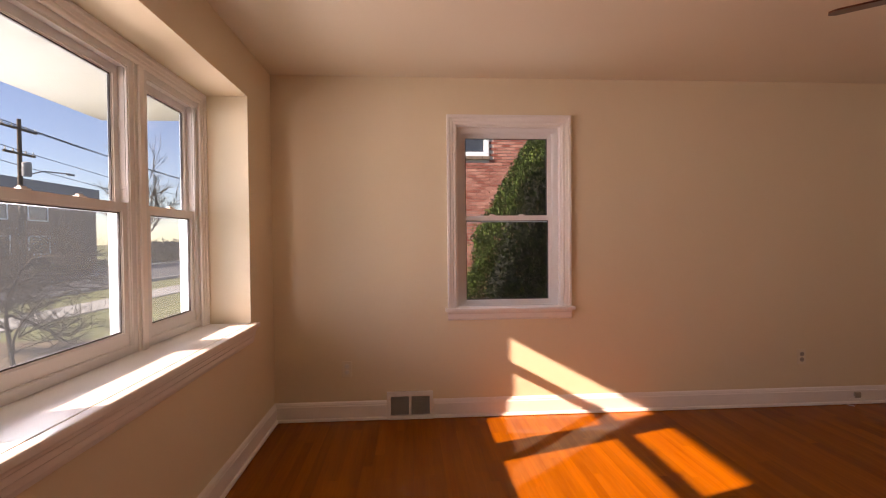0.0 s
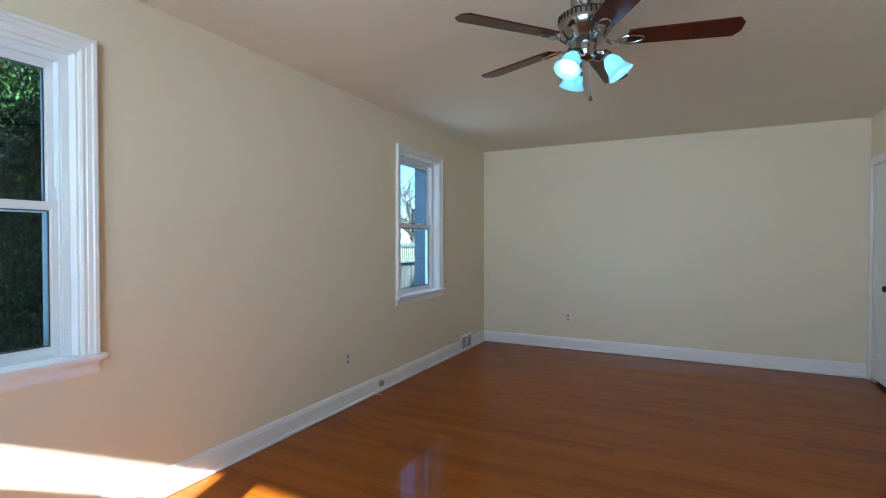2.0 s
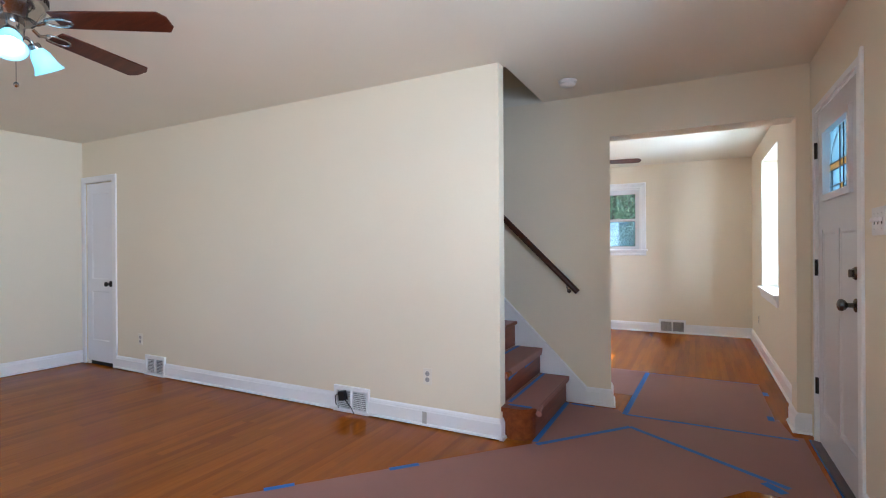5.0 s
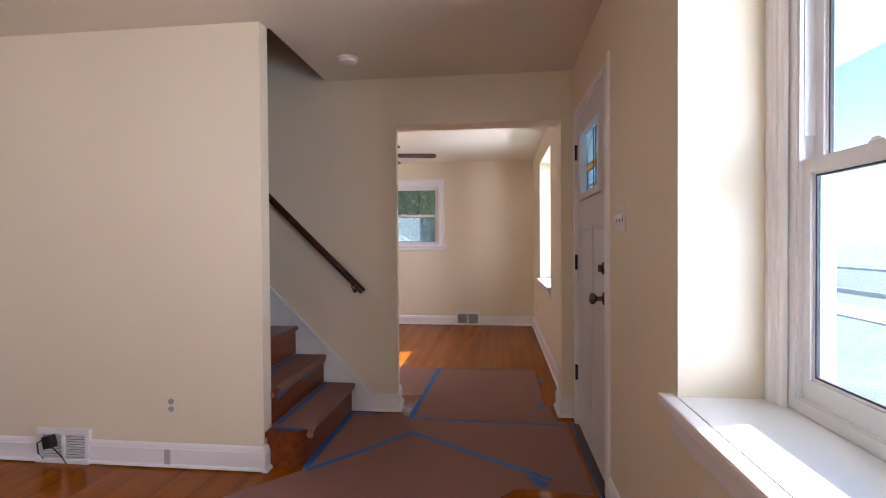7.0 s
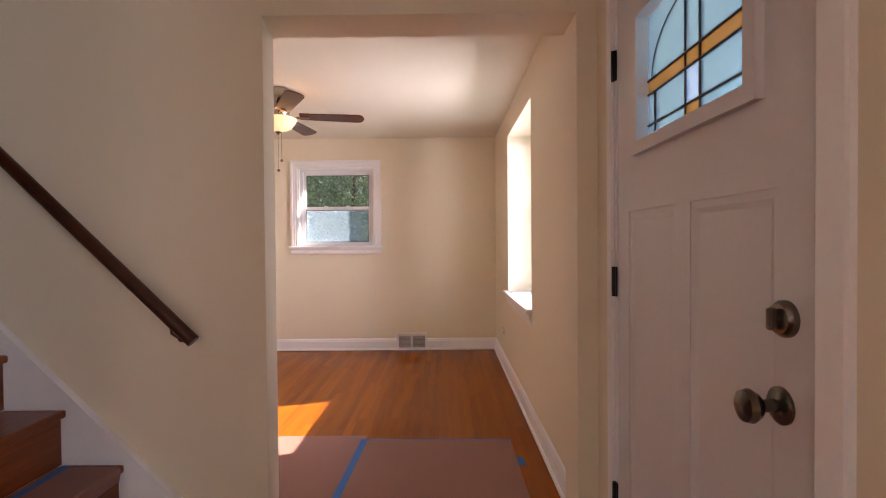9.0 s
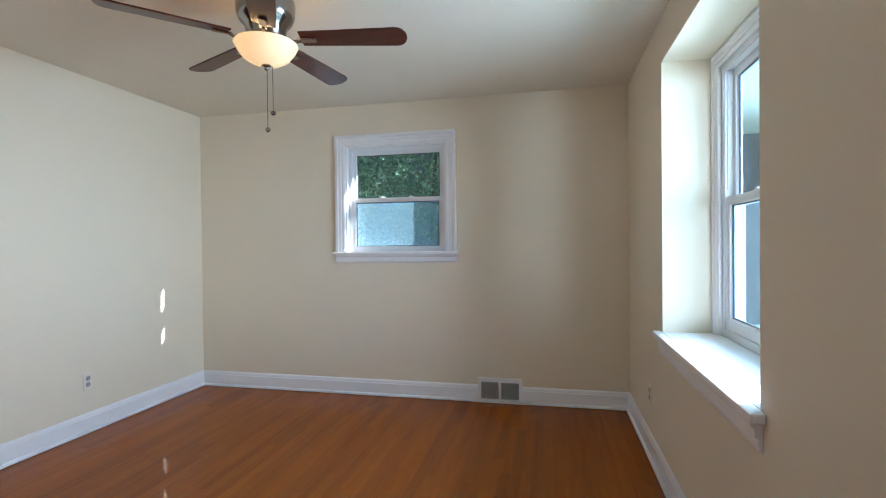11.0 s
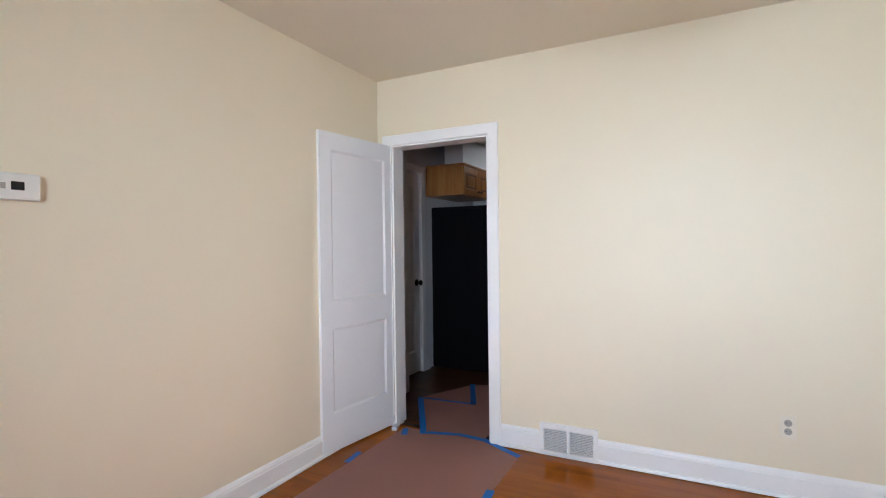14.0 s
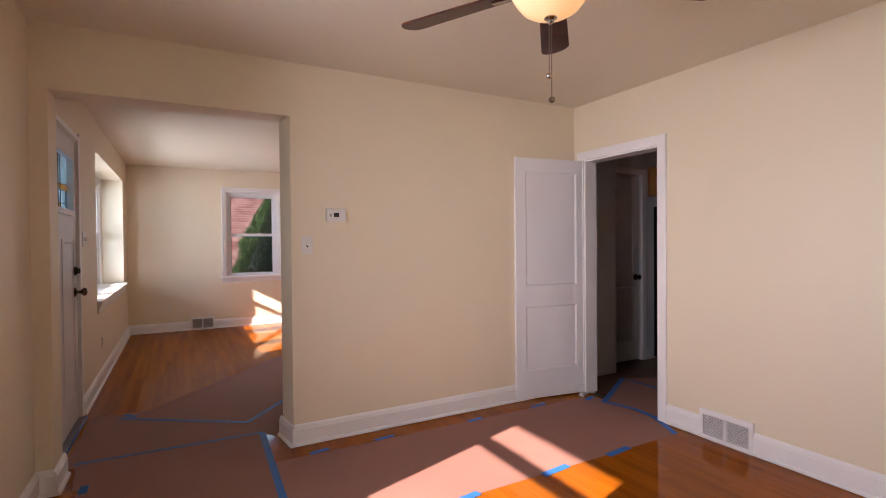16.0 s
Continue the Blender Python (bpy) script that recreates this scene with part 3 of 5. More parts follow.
cased_window("window_2", pose(4.3265, N, 0, 0, 0, 180), 0.769, 0.79, 2.105, 0.79, "white vinyl double-hung window in moulded white casing")
cased_window("window_3", pose(1.085, S, 0, 0, 0, 0), 0.868, 1.205, 2.10, 1.205, "small white double-hung window in white casing", DUSTY_SCREEN)


def bay_window(name, y0, y1, z0, z1, splits, label):
    """A window set back in a deep recess of the west wall; splits: the widths' boundaries, in world y."""
    win = base(name, pose(W, 0, 0, 0, 0, -90), label, "window", "", "structure")
    a, b = -y1, -y0            # local x runs towards -y; local y into the room
    d = -0.262
    case = tuple((u * 0.75, q * 0.9) for u, q in CASE)
    part("casing_head", casing_strip((a + 0.064, d, z1 - 0.066), (b - 0.064, d, z1 - 0.066), (0, 0, 1), (0, 1, 0), case), TRIM, win)
    part("casing_side", casing_strip((a + 0.066, d, z0), (a + 0.066, d, z1 - 0.066), (-1, 0, 0), (0, 1, 0), case, 0, 1), TRIM, win)
    part("casing_side", casing_strip((b - 0.066, d, z0), (b - 0.066, d, z1 - 0.066), (1, 0, 0), (0, 1, 0), case, 0, 1), TRIM, win)
    stops = [a + 0.060, *[-s for s in sorted(splits, reverse=True)], b - 0.060]
    back = bmesh.new()
    for s in stops[1:-1]:
        box(back, s - 0.040, s + 0.040, d - 0.097, d + 0.002, z0, z1 - 0.06)
    box(back, a, b, d - 0.09, d - 0.001, z1 - 0.06, z1)
    box(back, a, a + 0.060, d - 0.09, d - 0.001, z0, z1 - 0.06)
    box(back, b - 0.060, b, d - 0.09, d - 0.001, z0, z1 - 0.06)
    part("mullion", back, TRIM, win)
    for s in stops[1:-1]:
        bead = soft_box(s - 0.022, s + 0.022, d + 0.002, d + 0.014, z0 + 0.001, z1 - 0.067, 0.004)
        part("mullion_cover", bead, TRIM, win)
    for i in range(len(stops) - 1):
        lo = stops[i] + (0.040 if i else 0.0)
        hi = stops[i + 1] - (0.040 if i < len(stops) - 2 else 0.0)
        sash_pair(win, lo, hi, z0 + 0.004, z1 - 0.06, d - 0.004, True, SCREEN)
    stool = soft_box(a - 0.045, b + 0.045, 0.0005, 0.045, z0 - 0.030, z0 + 0.002, 0.008, 2)
    inner = bmesh.new()
    box(inner, a + 0.0005, b - 0.0005, -0.36, 0.0, z0 - 0.028, z0 + 0.002)
    part("stool", merged(stool, inner), TRIM, win, "deep white painted window sill")
    ap = prism([(0.0005, z0 - 0.115), (0.010, z0 - 0.115), (0.014, z0 - 0.098), (0.014, z0 - 0.078), (0.022, z0 - 0.070), (0.022, z0 - 0.05), (0.032, z0 - 0.042), (0.032, z0 - 0.0305), (0.0005, z0 - 0.0305)], "X", a - 0.02, b + 0.02)
    part("apron", ap, TRIM, win)
    return win


bay_window("window_4", BAY_L[0], BAY_L[1], BAY_L[2], BAY_L[3], (1.44, 2.45), "white triple sash window set in a deep recess")
bay_window("window_5", BAY_D[0], BAY_D[1], BAY_D[2], BAY_D[3], (), "white sash window set in a deep recess")


# ---------------------------------------------------------------- doors
def panelled(w, z0, z1, t, panels, recess=0.008, slope=0.012):
    """A door leaf, x 0 to w, y -t to 0 (front at 0), with panels (x0, x1, z0, z1) sunk into the front."""
    bm = bmesh.new()
    xs = sorted({0.0, w, *[v for p in panels for v in p[:2]]})
    zs = sorted({z0, z1, *[v for p in panels for v in p[2:]]})
    grid = {(i, j): bm.verts.new((x, 0, z)) for i, x in enumerate(xs) for j, z in enumerate(zs)}
    for i in range(len(xs) - 1):
        for j in range(len(zs) - 1):
            c = ((xs[i] + xs[i + 1]) / 2, (zs[j] + zs[j + 1]) / 2)
            if not any(p[0] < c[0] < p[1] and p[2] < c[1] < p[3] for p in panels):
                bm.faces.new((grid[i, j], grid[i + 1, j], grid[i + 1, j + 1], grid[i, j + 1]))
    for p in panels:
        o = [bm.verts.new((x, 0, z)) for x, z in ((p[0], p[2]), (p[1], p[2]), (p[1], p[3]), (p[0], p[3]))]
        s = slope
        n = [bm.verts.new((x, -recess, z)) for x, z in ((p[0] + s, p[2] + s), (p[1] - s, p[2] + s), (p[1] - s, p[3] - s), (p[0] + s, p[3] - s))]
        for k in range(4):
            bm.faces.new((o[k], o[(k + 1) % 4], n[(k + 1) % 4], n[k]))
        bm.faces.new(n)
    back = [bm.verts.new((x, -t, z)) for x, z in ((0, z0), (w, z0), (w, z1), (0, z1))]
    rim = [bm.verts.new((x, 0, z)) for x, z in ((0, z0), (w, z0), (w, z1), (0, z1))]
    for k in range(4):
        bm.faces.new((back[k], back[(k + 1) % 4], rim[(k + 1) % 4], rim[k]))
    bm.faces.new(back)
    bmesh.ops.remove_doubles(bm, verts=bm.verts, dist=0.0002)
    bmesh.ops.recalc_face_normals(bm, faces=bm.faces)
    return bm


def knob(parent, x, y, z, material, r=0.028, out=0.062, name="door_knob"):
    """A round knob with its rose, sticking out along +y."""
    b = lathe([(0.033, 0.0), (0.033, 0.005), (0.028, 0.009), (0.012, 0.012), (0.011, out * 0.5), (r * 0.75, out * 0.62), (r, out * 0.8), (r * 0.9, out * 0.97), (r * 0.5, out * 1.06), (0.002, out * 1.08)], 20)
    return part(name, moved(b, pose(x, y, z, -90)), material, parent, "", True)


def hinge(parent, x, y, z, material, h=0.09):
    b = tube([(x, y, z - h / 2), (x, y, z + h / 2)], 0.008, 10)
    c = soft_box(x - 0.014, x + 0.014, y - 0.008, y - 0.002, z - h / 2, z + h / 2, 0.001)
    return part("hinge", merged(b, c), material, parent)


FLAT = ((0.0, 0.0), (0.0, 0.014), (0.006, 0.018), (0.060, 0.018), (0.066, 0.014), (0.066, 0.0))

# front door, closed, in the west wall: local x runs towards -y, y into the room
fd = base("door_1", pose(W, 0, 0, 0, 0, -90), "closed grey-white front door with a leaded glass light", "door", "", "structure")
DX0, DX1 = 0.172, 1.060
GX0, GX1, GZ0, GZ1 = 0.345, 0.862, 1.535, 1.900
leaf = slab("X", DX0, DX1, -0.052, -0.008, 0.028, 2.055, [(GX0 - 0.0005, GX1 + 0.0005, GZ0 - 0.0005, GZ1 + 0.0005), (0.27, 0.58, 0.22, 1.335), (0.655, 0.965, 0.22, 1.335)])
door_leaf = part("leaf", leaf, FRONTDOOR, fd)
for a, b in ((0.27, 0.58), (0.655, 0.965)):
    pb = panelled(b - a, 0.22, 1.335, 0.028, [(0.018, b - a - 0.018, 0.238, 1.317)], 0.004, 0.012)
    part("door_panel", moved(pb, pose(a, -0.011, 0)), FRONTDOOR, door_leaf)
part("glass_frame", ring(GX0 - 0.035, GX1 + 0.035, GZ0 - 0.035, GZ1 + 0.035, 0.036, -0.0085, 0.010), FRONTDOOR, door_leaf)
CLEAR = fine_mesh("textured_door_glass", (0.24, 0.28, 0.32), 0.7, (0.42, 0.68, 0.76))
AMBER = fine_mesh("amber_door_glass", (0.34, 0.22, 0.075), 0.92)
BLUEG = fine_mesh("blue_door_glass", (0.22, 0.36, 0.48), 0.8)
LEAD = surface("lead_came", (0.07, 0.07, 0.075), 0.4, 0.8, 0.1, 20, bump=0.0)
gm = (GX0 + GX1) / 2
amber_z = (GZ0 + 0.135, GZ0 + 0.175)
cells = [(GX0, gm - 0.035, amber_z[1], GZ1, CLEAR), (gm + 0.035, GX1, amber_z[1], GZ1, CLEAR), (gm - 0.035, gm + 0.035, amber_z[1], GZ1, CLEAR),
         (GX0, GX1, amber_z[0], amber_z[1], AMBER), (GX0, gm - 0.035, GZ0, amber_z[0], CLEAR), (gm - 0.035, gm + 0.035, GZ0 + 0.045, amber_z[0], BLUEG),
         (gm - 0.035, gm + 0.035, GZ0, GZ0 + 0.045, AMBER), (gm + 0.035, GX1, GZ0, amber_z[0], CLEAR)]
for a, b, c, d, mt in cells:
    g = bmesh.new()
    box(g, a + 0.001, b - 0.001, -0.032, -0.028, c + 0.001, d - 0.001)
    part("glass_piece", g, mt, door_leaf)
cames = []
for x in (gm - 0.035, gm + 0.035, GX0 + 0.05, GX1 - 0.05):
    cames.append(soft_box(x - 0.003, x + 0.003, -0.036, -0.024, GZ0, GZ1 if abs(x - gm) < 0.1 else amber_z[0], 0.001))
for z in (amber_z[0], amber_z[1], GZ0 + 0.045):
    cames.append(soft_box(GX0, GX1, -0.036, -0.024, z - 0.003, z + 0.003, 0.001))
arc = [(gm + 0.235 * math.cos(a), -0.030, amber_z[1] + 0.165 * math.sin(a)) for a in np.linspace(0, math.pi, 17)]
cames.append(tube(arc, 0.0035, 6))
part("lead_came", merged(*cames), LEAD, door_leaf)
knob(door_leaf, 0.262, -0.008, 0.955, DARKNICKEL, 0.030, 0.070)
part("deadbolt", moved(lathe([(0.032, 0), (0.032, 0.008), (0.026, 0.016), (0.008, 0.018), (0.008, 0.022), (0.002, 0.023)], 20), pose(0.250, -0.008, 1.108, -90)), DARKNICKEL, door_leaf, "", True)
part("thumb_turn", moved(soft_box(-0.006, 0.006, 0.018, 0.034, -0.019, 0.019, 0.003), pose(0.250, -0.008, 1.108)), DARKNICKEL, door_leaf)
for z in (1.83, 1.105, 0.37):
    hinge(fd, DX1 + 0.008, 0.004, z, BLACKIRON, 0.10)
jb = bmesh.new()
box(jb, 0.150, DX0 - 0.004, -0.12, -0.001, 0.02, 2.075)
box(jb, DX1 + 0.004, 1.085, -0.12, -0.001, 0.02, 2.075)
box(jb, DX0 - 0.004, DX1 + 0.004, -0.12, -0.001, 2.060, 2.075)
part("jamb", jb, TRIM, fd)
part("casing_side", casing_strip((0.162, 0, 0), (0.162, 0, 2.068), (-1, 0, 0), (0, 1, 0), tuple((u * 0.95, d * 0.8) for u, d in FLAT), 0, 1), TRIM, fd)
part("casing_side", casing_strip((1.075, 0, 0), (1.075, 0, 2.068), (1, 0, 0), (0, 1, 0), ((0, 0), (0, 0.012), (0.040, 0.012), (0.040, 0)), 0, 0), TRIM, fd)
part("casing_head", casing_strip((0.162, 0, 2.068), (1.118, 0, 2.068), (0, 0, 1), (0, 1, 0), ((0, 0), (0, 0.012), (0.030, 0.014), (0.036, 0.010), (0.036, 0)), 1, 0), TRIM, fd)
th = bmesh.new()
box(th, 0.15, 1.085, -0.37, 0.030, -0.0205, 0.019)
part("threshold", th, RAILWOOD, fd, "dark worn wooden threshold")

# closet door in the living room's south wall
cd = base("door_2", pose(0, LIV_S, 0, 0, 0, 0), "closed narrow white two-panel closet door", "door", "", "structure")
lf = panelled(0.505, 0.035, 1.975, 0.035, [(0.09, 0.415, 0.26, 0.80), (0.09, 0.415, 0.93, 1.86)])
cleaf = part("leaf", moved(lf, pose(5.410, -0.006, 0)), DOORWHITE, cd)
knob(cleaf, 5.462, -0.006, 0.885, BLACKIRON, 0.027, 0.058)
part("casing_side", casing_strip((5.400, 0, 0), (5.400, 0, 1.985), (-1, 0, 0), (0, 1, 0), FLAT, 0, 1), TRIM, cd)
part("casing_side", casing_strip((5.925, 0, 0), (5.925, 0, 1.985), (1, 0, 0), (0, 1, 0), FLAT, 0, 1), TRIM, cd)
part("casing_head", casing_strip((5.400, 0, 1.985), (5.925, 0, 1.985), (0, 0, 1), (0, 1, 0), FLAT), TRIM, cd)
# near-black sheet in place of the shade inside the closet
sd = bmesh.new()
box(sd, 5.40, 5.925, -0.09, -0.045, -0.02, 1.985)
part("closet_shade_sheet", sd, DARKGAP, cd, "near-black sheet standing in for the unlit closet")

# kitchen doorway with its open door
kd = base("door_3", pose(DIN_E, 0, 0, 0, 0, 90), "white kitchen doorway with flat casing", "doorway", "", "structure")
KA, KB = -2.292, -1.568            # local x = world y
part("casing_side", casing_strip((KA, 0, 0), (KA, 0, 1.972), (-1, 0, 0), (0, 1, 0), tuple((u * 1.06, d) for u, d in FLAT), 0, 1), TRIM, kd)
part("casing_side", casing_strip((KB, 0, 0), (KB, 0, 1.972), (1, 0, 0), (0, 1, 0), tuple((u * 1.06, d) for u, d in FLAT), 0, 1), TRIM, kd)
part("casing_head", casing_strip((KA, 0, 1.972), (KB, 0, 1.972), (0, 0, 1), (0, 1, 0), tuple((u * 1.06, d) for u, d in FLAT)), TRIM, kd)
lb = bmesh.new()
box(lb, KA, KA + 0.012, -0.13, -0.001, 0.0, 1.96)
box(lb, KB - 0.012, KB, -0.13, -0.001, 0.0, 1.96)
box(lb, KA, KB, -0.13, -0.001, 1.960, 1.9715)
part("jamb", lb, TRIM, kd)

HINGE = (2.966, -1.572)
ang = math.degrees(math.atan2(0.100, -0.675))
od = base("dining_door", pose(HINGE[0], HINGE[1], 0, 0, 0, ang + 180), "open white two-panel door swung towards the wall", "door")
# the leaf reaches from the hinge to -x; its front faces -y
lf = panelled(0.690, 0.012, 1.968, 0.035, [(0.115, 0.600, 0.245, 0.765), (0.115, 0.600, 0.930, 1.860)], 0.009, 0.014)
oleaf = part("leaf", moved(lf, pose(0, 0, 0, 0, 0, 180)), DOORWHITE, od)
for z in (1.75, 0.25):
    hinge(od, 0.004, 0.038, z, TRIM)
part("patch_plate", soft_box(-0.125, -0.012, -0.004, -0.0005, 0.030, 0.075, 0.001), DOORWHITE, oleaf, "small white plate at the foot")
stop = base("door_stop", pose(2.885, -1.600, 0.0, 0, 0, 20), "small white rubber door stop on the floor", "door stop")
part("wedge", prism([(-0.05, 0.0), (0.06, 0.0), (0.06, 0.010), (-0.05, 0.024)], "Y", -0.018, 0.018), PLATE, stop)
part("tip", soft_box(0.06, 0.075, -0.020, 0.020, 0.0, 0.012, 0.003), GRILLE, stop, "grey rubber tip")

# basement door in the kitchen
bd = base("door_4", pose(0, -1.02, 0, 0, 0, 180), "closed white basement door in the kitchen", "door", "", "structure")
lf = panelled(0.615, 0.012, 1.985, 0.035, [(0.10, 0.515, 0.22, 0.80), (0.10, 0.515, 0.95, 1.86)])
bleaf = part("leaf", moved(lf, pose(-4.290, -0.012, 0)), DOORWHITE, bd)
knob(bleaf, -4.225, -0.012, 0.90, BLACKIRON, 0.027, 0.058)
part("casing_side", casing_strip((-4.300, 0, 0), (-4.300, 0, 2.0), (-1, 0, 0), (0, 1, 0), FLAT, 0, 1), TRIM, bd)
part("casing_head", casing_strip((-4.300, 0, 2.0), (-3.665, 0, 2.0), (0, 0, 1), (0, 1, 0), FLAT, 1, 0), TRIM, bd)


# ---------------------------------------------------------------- stairs
RISE, RUN, NOSE0 = 0.2085, 0.2145, 0.826
stair = base("staircase", pose(NOSE0, MID_N, 0), "red-brown wooden staircase with protective paper on its lowest treads", "staircase")
IN = stair.matrix_basis.inverted()


def rounded_end(x0, x1, y0, y1, r, n=8):
    """Outline with the corner at (x0, y1) rounded."""
    pts = [(x0, y0), (x1, y0), (x1, y1)]
    pts += [(x0 + r - r * math.sin(a), y1 - r + r * math.cos(a)) for a in np.linspace(0, math.pi / 2, n)]
    return pts


for i in range(12):
    nx, z = NOSE0 + RUN * i, RISE * (i + 1)
    if i == 0:
        tr = prism(rounded_end(nx, nx + RUN + 0.022, MID_N + 0.022, LIV_S - 0.012, 0.13), "Z", z - 0.030, z)
        rs = prism(rounded_end(nx + 0.026, nx + RUN + 0.02, MID_N + 0.022, LIV_S - 0.038, 0.11), "Z", 0.0, z - 0.0305)
    else:
        y1 = LIV_S2 - 0.004
        tr = soft_box(nx, nx + RUN + 0.020, MID_N + 0.022, y1, z - 0.030, z, 0.010, 2)
        rs = bmesh.new()
        box(rs, nx + 0.024, nx + 0.044, MID_N + 0.022, y1, z - RISE + 0.0005, z - 0.0305)
    part("tread", moved(tr, IN), STAIRWOOD, stair)
    part("riser", moved(rs, IN), STAIRWOOD, stair)
lip = moved(tube([(1.030, LIV_S2 + 0.005, 2 * RISE - 0.015), (1.030, LIV_S2 - 0.04, 2 * RISE - 0.015)], 0.019, 12), IN)
part("nosing_end", lip, STAIRWOOD, stair, "worn rounded nosing end")
top = 3.35
sk = prism([(0.690, 0.0), (0.690, 0.136), (1.679, 1.118), (top, 1.118 + 0.983 * (top - 1.679)), (top, 0.75 + 0.983 * (top - 1.679)), (1.05, 0.0)], "Y", MID_N + 0.0005, MID_N + 0.018)
part("skirt_board", moved(sk, IN), TRIM, stair, "white painted stringer along the wall")
cap = prism([(0.690, 0.108), (0.690, 0.138), (1.679, 1.121), (top, 1.121 + 0.983 * (top - 1.679)), (top, 1.090 + 0.983 * (top - 1.679)), (1.679, 1.090)], "Y", MID_N + 0.018, MID_N + 0.036)
part("skirt_cap", moved(cap, IN), TRIM, stair)

rail = base("handrail", pose(0.742, -1.170, 0.890), "dark round wooden handrail on wall brackets", "handrail")
bar = tube([(0.0, 0, 0.0), (0.9, 0, 0.884), (2.6, 0, 2.553)], 0.024, 16)
part("bar", bar, RAILWOOD, rail, "", True)
for x in (0.085, 1.25, 2.35):
    z = x * 0.982
    br = tube([(x, -0.078, z - 0.085), (x, -0.045, z - 0.075), (x, -0.010, z - 0.055), (x, 0.0, z - 0.022)], 0.005, 8)
    rose = moved(lathe([(0.017, 0), (0.016, 0.004), (0.008, 0.006)], 14), pose(x, -0.0795, z - 0.085, -90))
    part("bracket", merged(br, rose), BRONZE, rail, "dark metal bracket", True)

# paper on the two lowest treads
for i, (ya, yb) in enumerate(((MID_N + 0.05, -0.335), (MID_N + 0.05, -0.372))):
    nx, z = NOSE0 + RUN * i, RISE * (i + 1)
    sp = base("stair_paper", pose(nx, MID_N, z), "red-brown rosin paper folded over a stair tread", "paper", "paper on the stairs")
    prof = [(RUN + 0.018, 0.0008), (0.010, 0.0008), (-0.0005, -0.004), (-0.0022, -0.015), (-0.0005, -0.030), (0.004, -0.040 - 0.012 * i)]
    outer = [(x + (0.0 if k < 2 else -0.0016), q + (0.0016 if k < 3 else 0.0)) for k, (x, q) in enumerate(prof)]
    part("sheet", prism(prof + outer[::-1], "Y", ya - MID_N, yb - MID_N), PAPER, sp)
    st = bmesh.new()
    box(st, 0.188, 0.2135, 0.04, 0.86, 0.0026, 0.0034)
    part("tape_strip", st, TAPE, sp, "blue tape along the riser")
    if i == 0:
        e = bmesh.new()
        box(e, 0.035, 0.190, yb - MID_N - 0.018, yb - MID_N + 0.012, 0.0026, 0.0034)
        part("tape_strip", e, TAPE, sp)
        roll = tube([(-0.004, yb - MID_N - 0.10, -0.012), (-0.010, yb - MID_N - 0.02, -0.020), (-0.016, yb - MID_N + 0.012, -0.026)], 0.011, 10, 0.020)
        part("curled_corner", roll, PAPER, sp)
    if i == 1:
        for a, b, zz in ((0.08, 0.42, -0.052), (0.60, 0.78, -0.060)):
            t2 = prism([(a, zz - 0.010), (b, zz - 0.030), (b, zz + 0.004), (a, zz + 0.020)], "X", 0.0005, 0.0028)
            part("tape_strip", moved(t2, pose(0.0205, 0, 0)), TAPE, sp)
        roll = tube([(0.006, yb - MID_N - 0.01, -0.022), (0.006, yb - MID_N + 0.028, -0.026)], 0.020, 12)
        part("curled_end", roll, PAPER, sp)


# ---------------------------------------------------------------- ceiling fans
def blade_mesh(r0, r1, w0, w1, clipped):
    """A fan blade along +x."""
    c = 0.028
    if clipped:
        pts = [(r0, -w0 / 2), (r0 + 0.05, -w0 / 2 - 0.004), (r1 - c, -w1 / 2), (r1, -w1 / 2 + c * 1.3), (r1, w1 / 2 - c * 1.3), (r1 - c, w1 / 2), (r0 + 0.05, w0 / 2 + 0.004), (r0, w0 / 2)]
    else:
        pts = [(r0, -w0 / 2), (r1 - 0.05, -w1 / 2)] + [(r1 - 0.05 + 0.05 * math.sin(a), -w1 / 2 * math.cos(a)) for a in np.linspace(0.35, math.pi - 0.35, 9)] + [(r1 - 0.05, w1 / 2), (r0, w0 / 2)]
    bm = prism(pts, "Z", -0.004, 0.004)
    bmesh.ops.bevel(bm, geom=[e for e in bm.edges if abs(e.verts[0].co.z - e.verts[1].co.z) < 1e-5], offset=0.0015, segments=1, affect="EDGES")
    return bm


def loop_iron(r0, r1):
    """A blade iron: an arm that ends in an open oval loop."""
    arm = tube([(r0, 0, -0.006), ((r0 + r1) / 2 - 0.03, 0, -0.026), (r1 - 0.055, 0, -0.016)], 0.008, 8)
    oval = [(r1 + 0.055 * math.cos(a), 0.026 * math.sin(a), -0.012) for a in np.linspace(0, 2 * math.pi, 21)]
    return merged(arm, tube(oval, 0.0055, 6))


def plate_iron(r0, r1):
    arm = tube([(r0, 0, -0.004), ((r0 + r1) / 2, 0, -0.018), (r1 - 0.03, 0, -0.010)], 0.009, 8)
    pad = soft_box(r1 - 0.04, r1 + 0.05, -0.018, 0.018, -0.014, -0.006, 0.004)
    return merged(arm, pad)


def chain(parent, x, y, z0, z1, material, bob=0.011):
    b = tube([(x, y, z0), (x, y, z1)], 0.0016, 6)
    part("pull_chain", b, material, parent)
    p = moved(lathe([(0.002, 0.012), (bob * 0.7, 0.008), (bob, 0.0), (bob * 0.8, -0.007), (0.002, -0.012)], 14), pose(x, y, z1 - 0.010))
    part("chain_knob", p, material, parent, "", True)


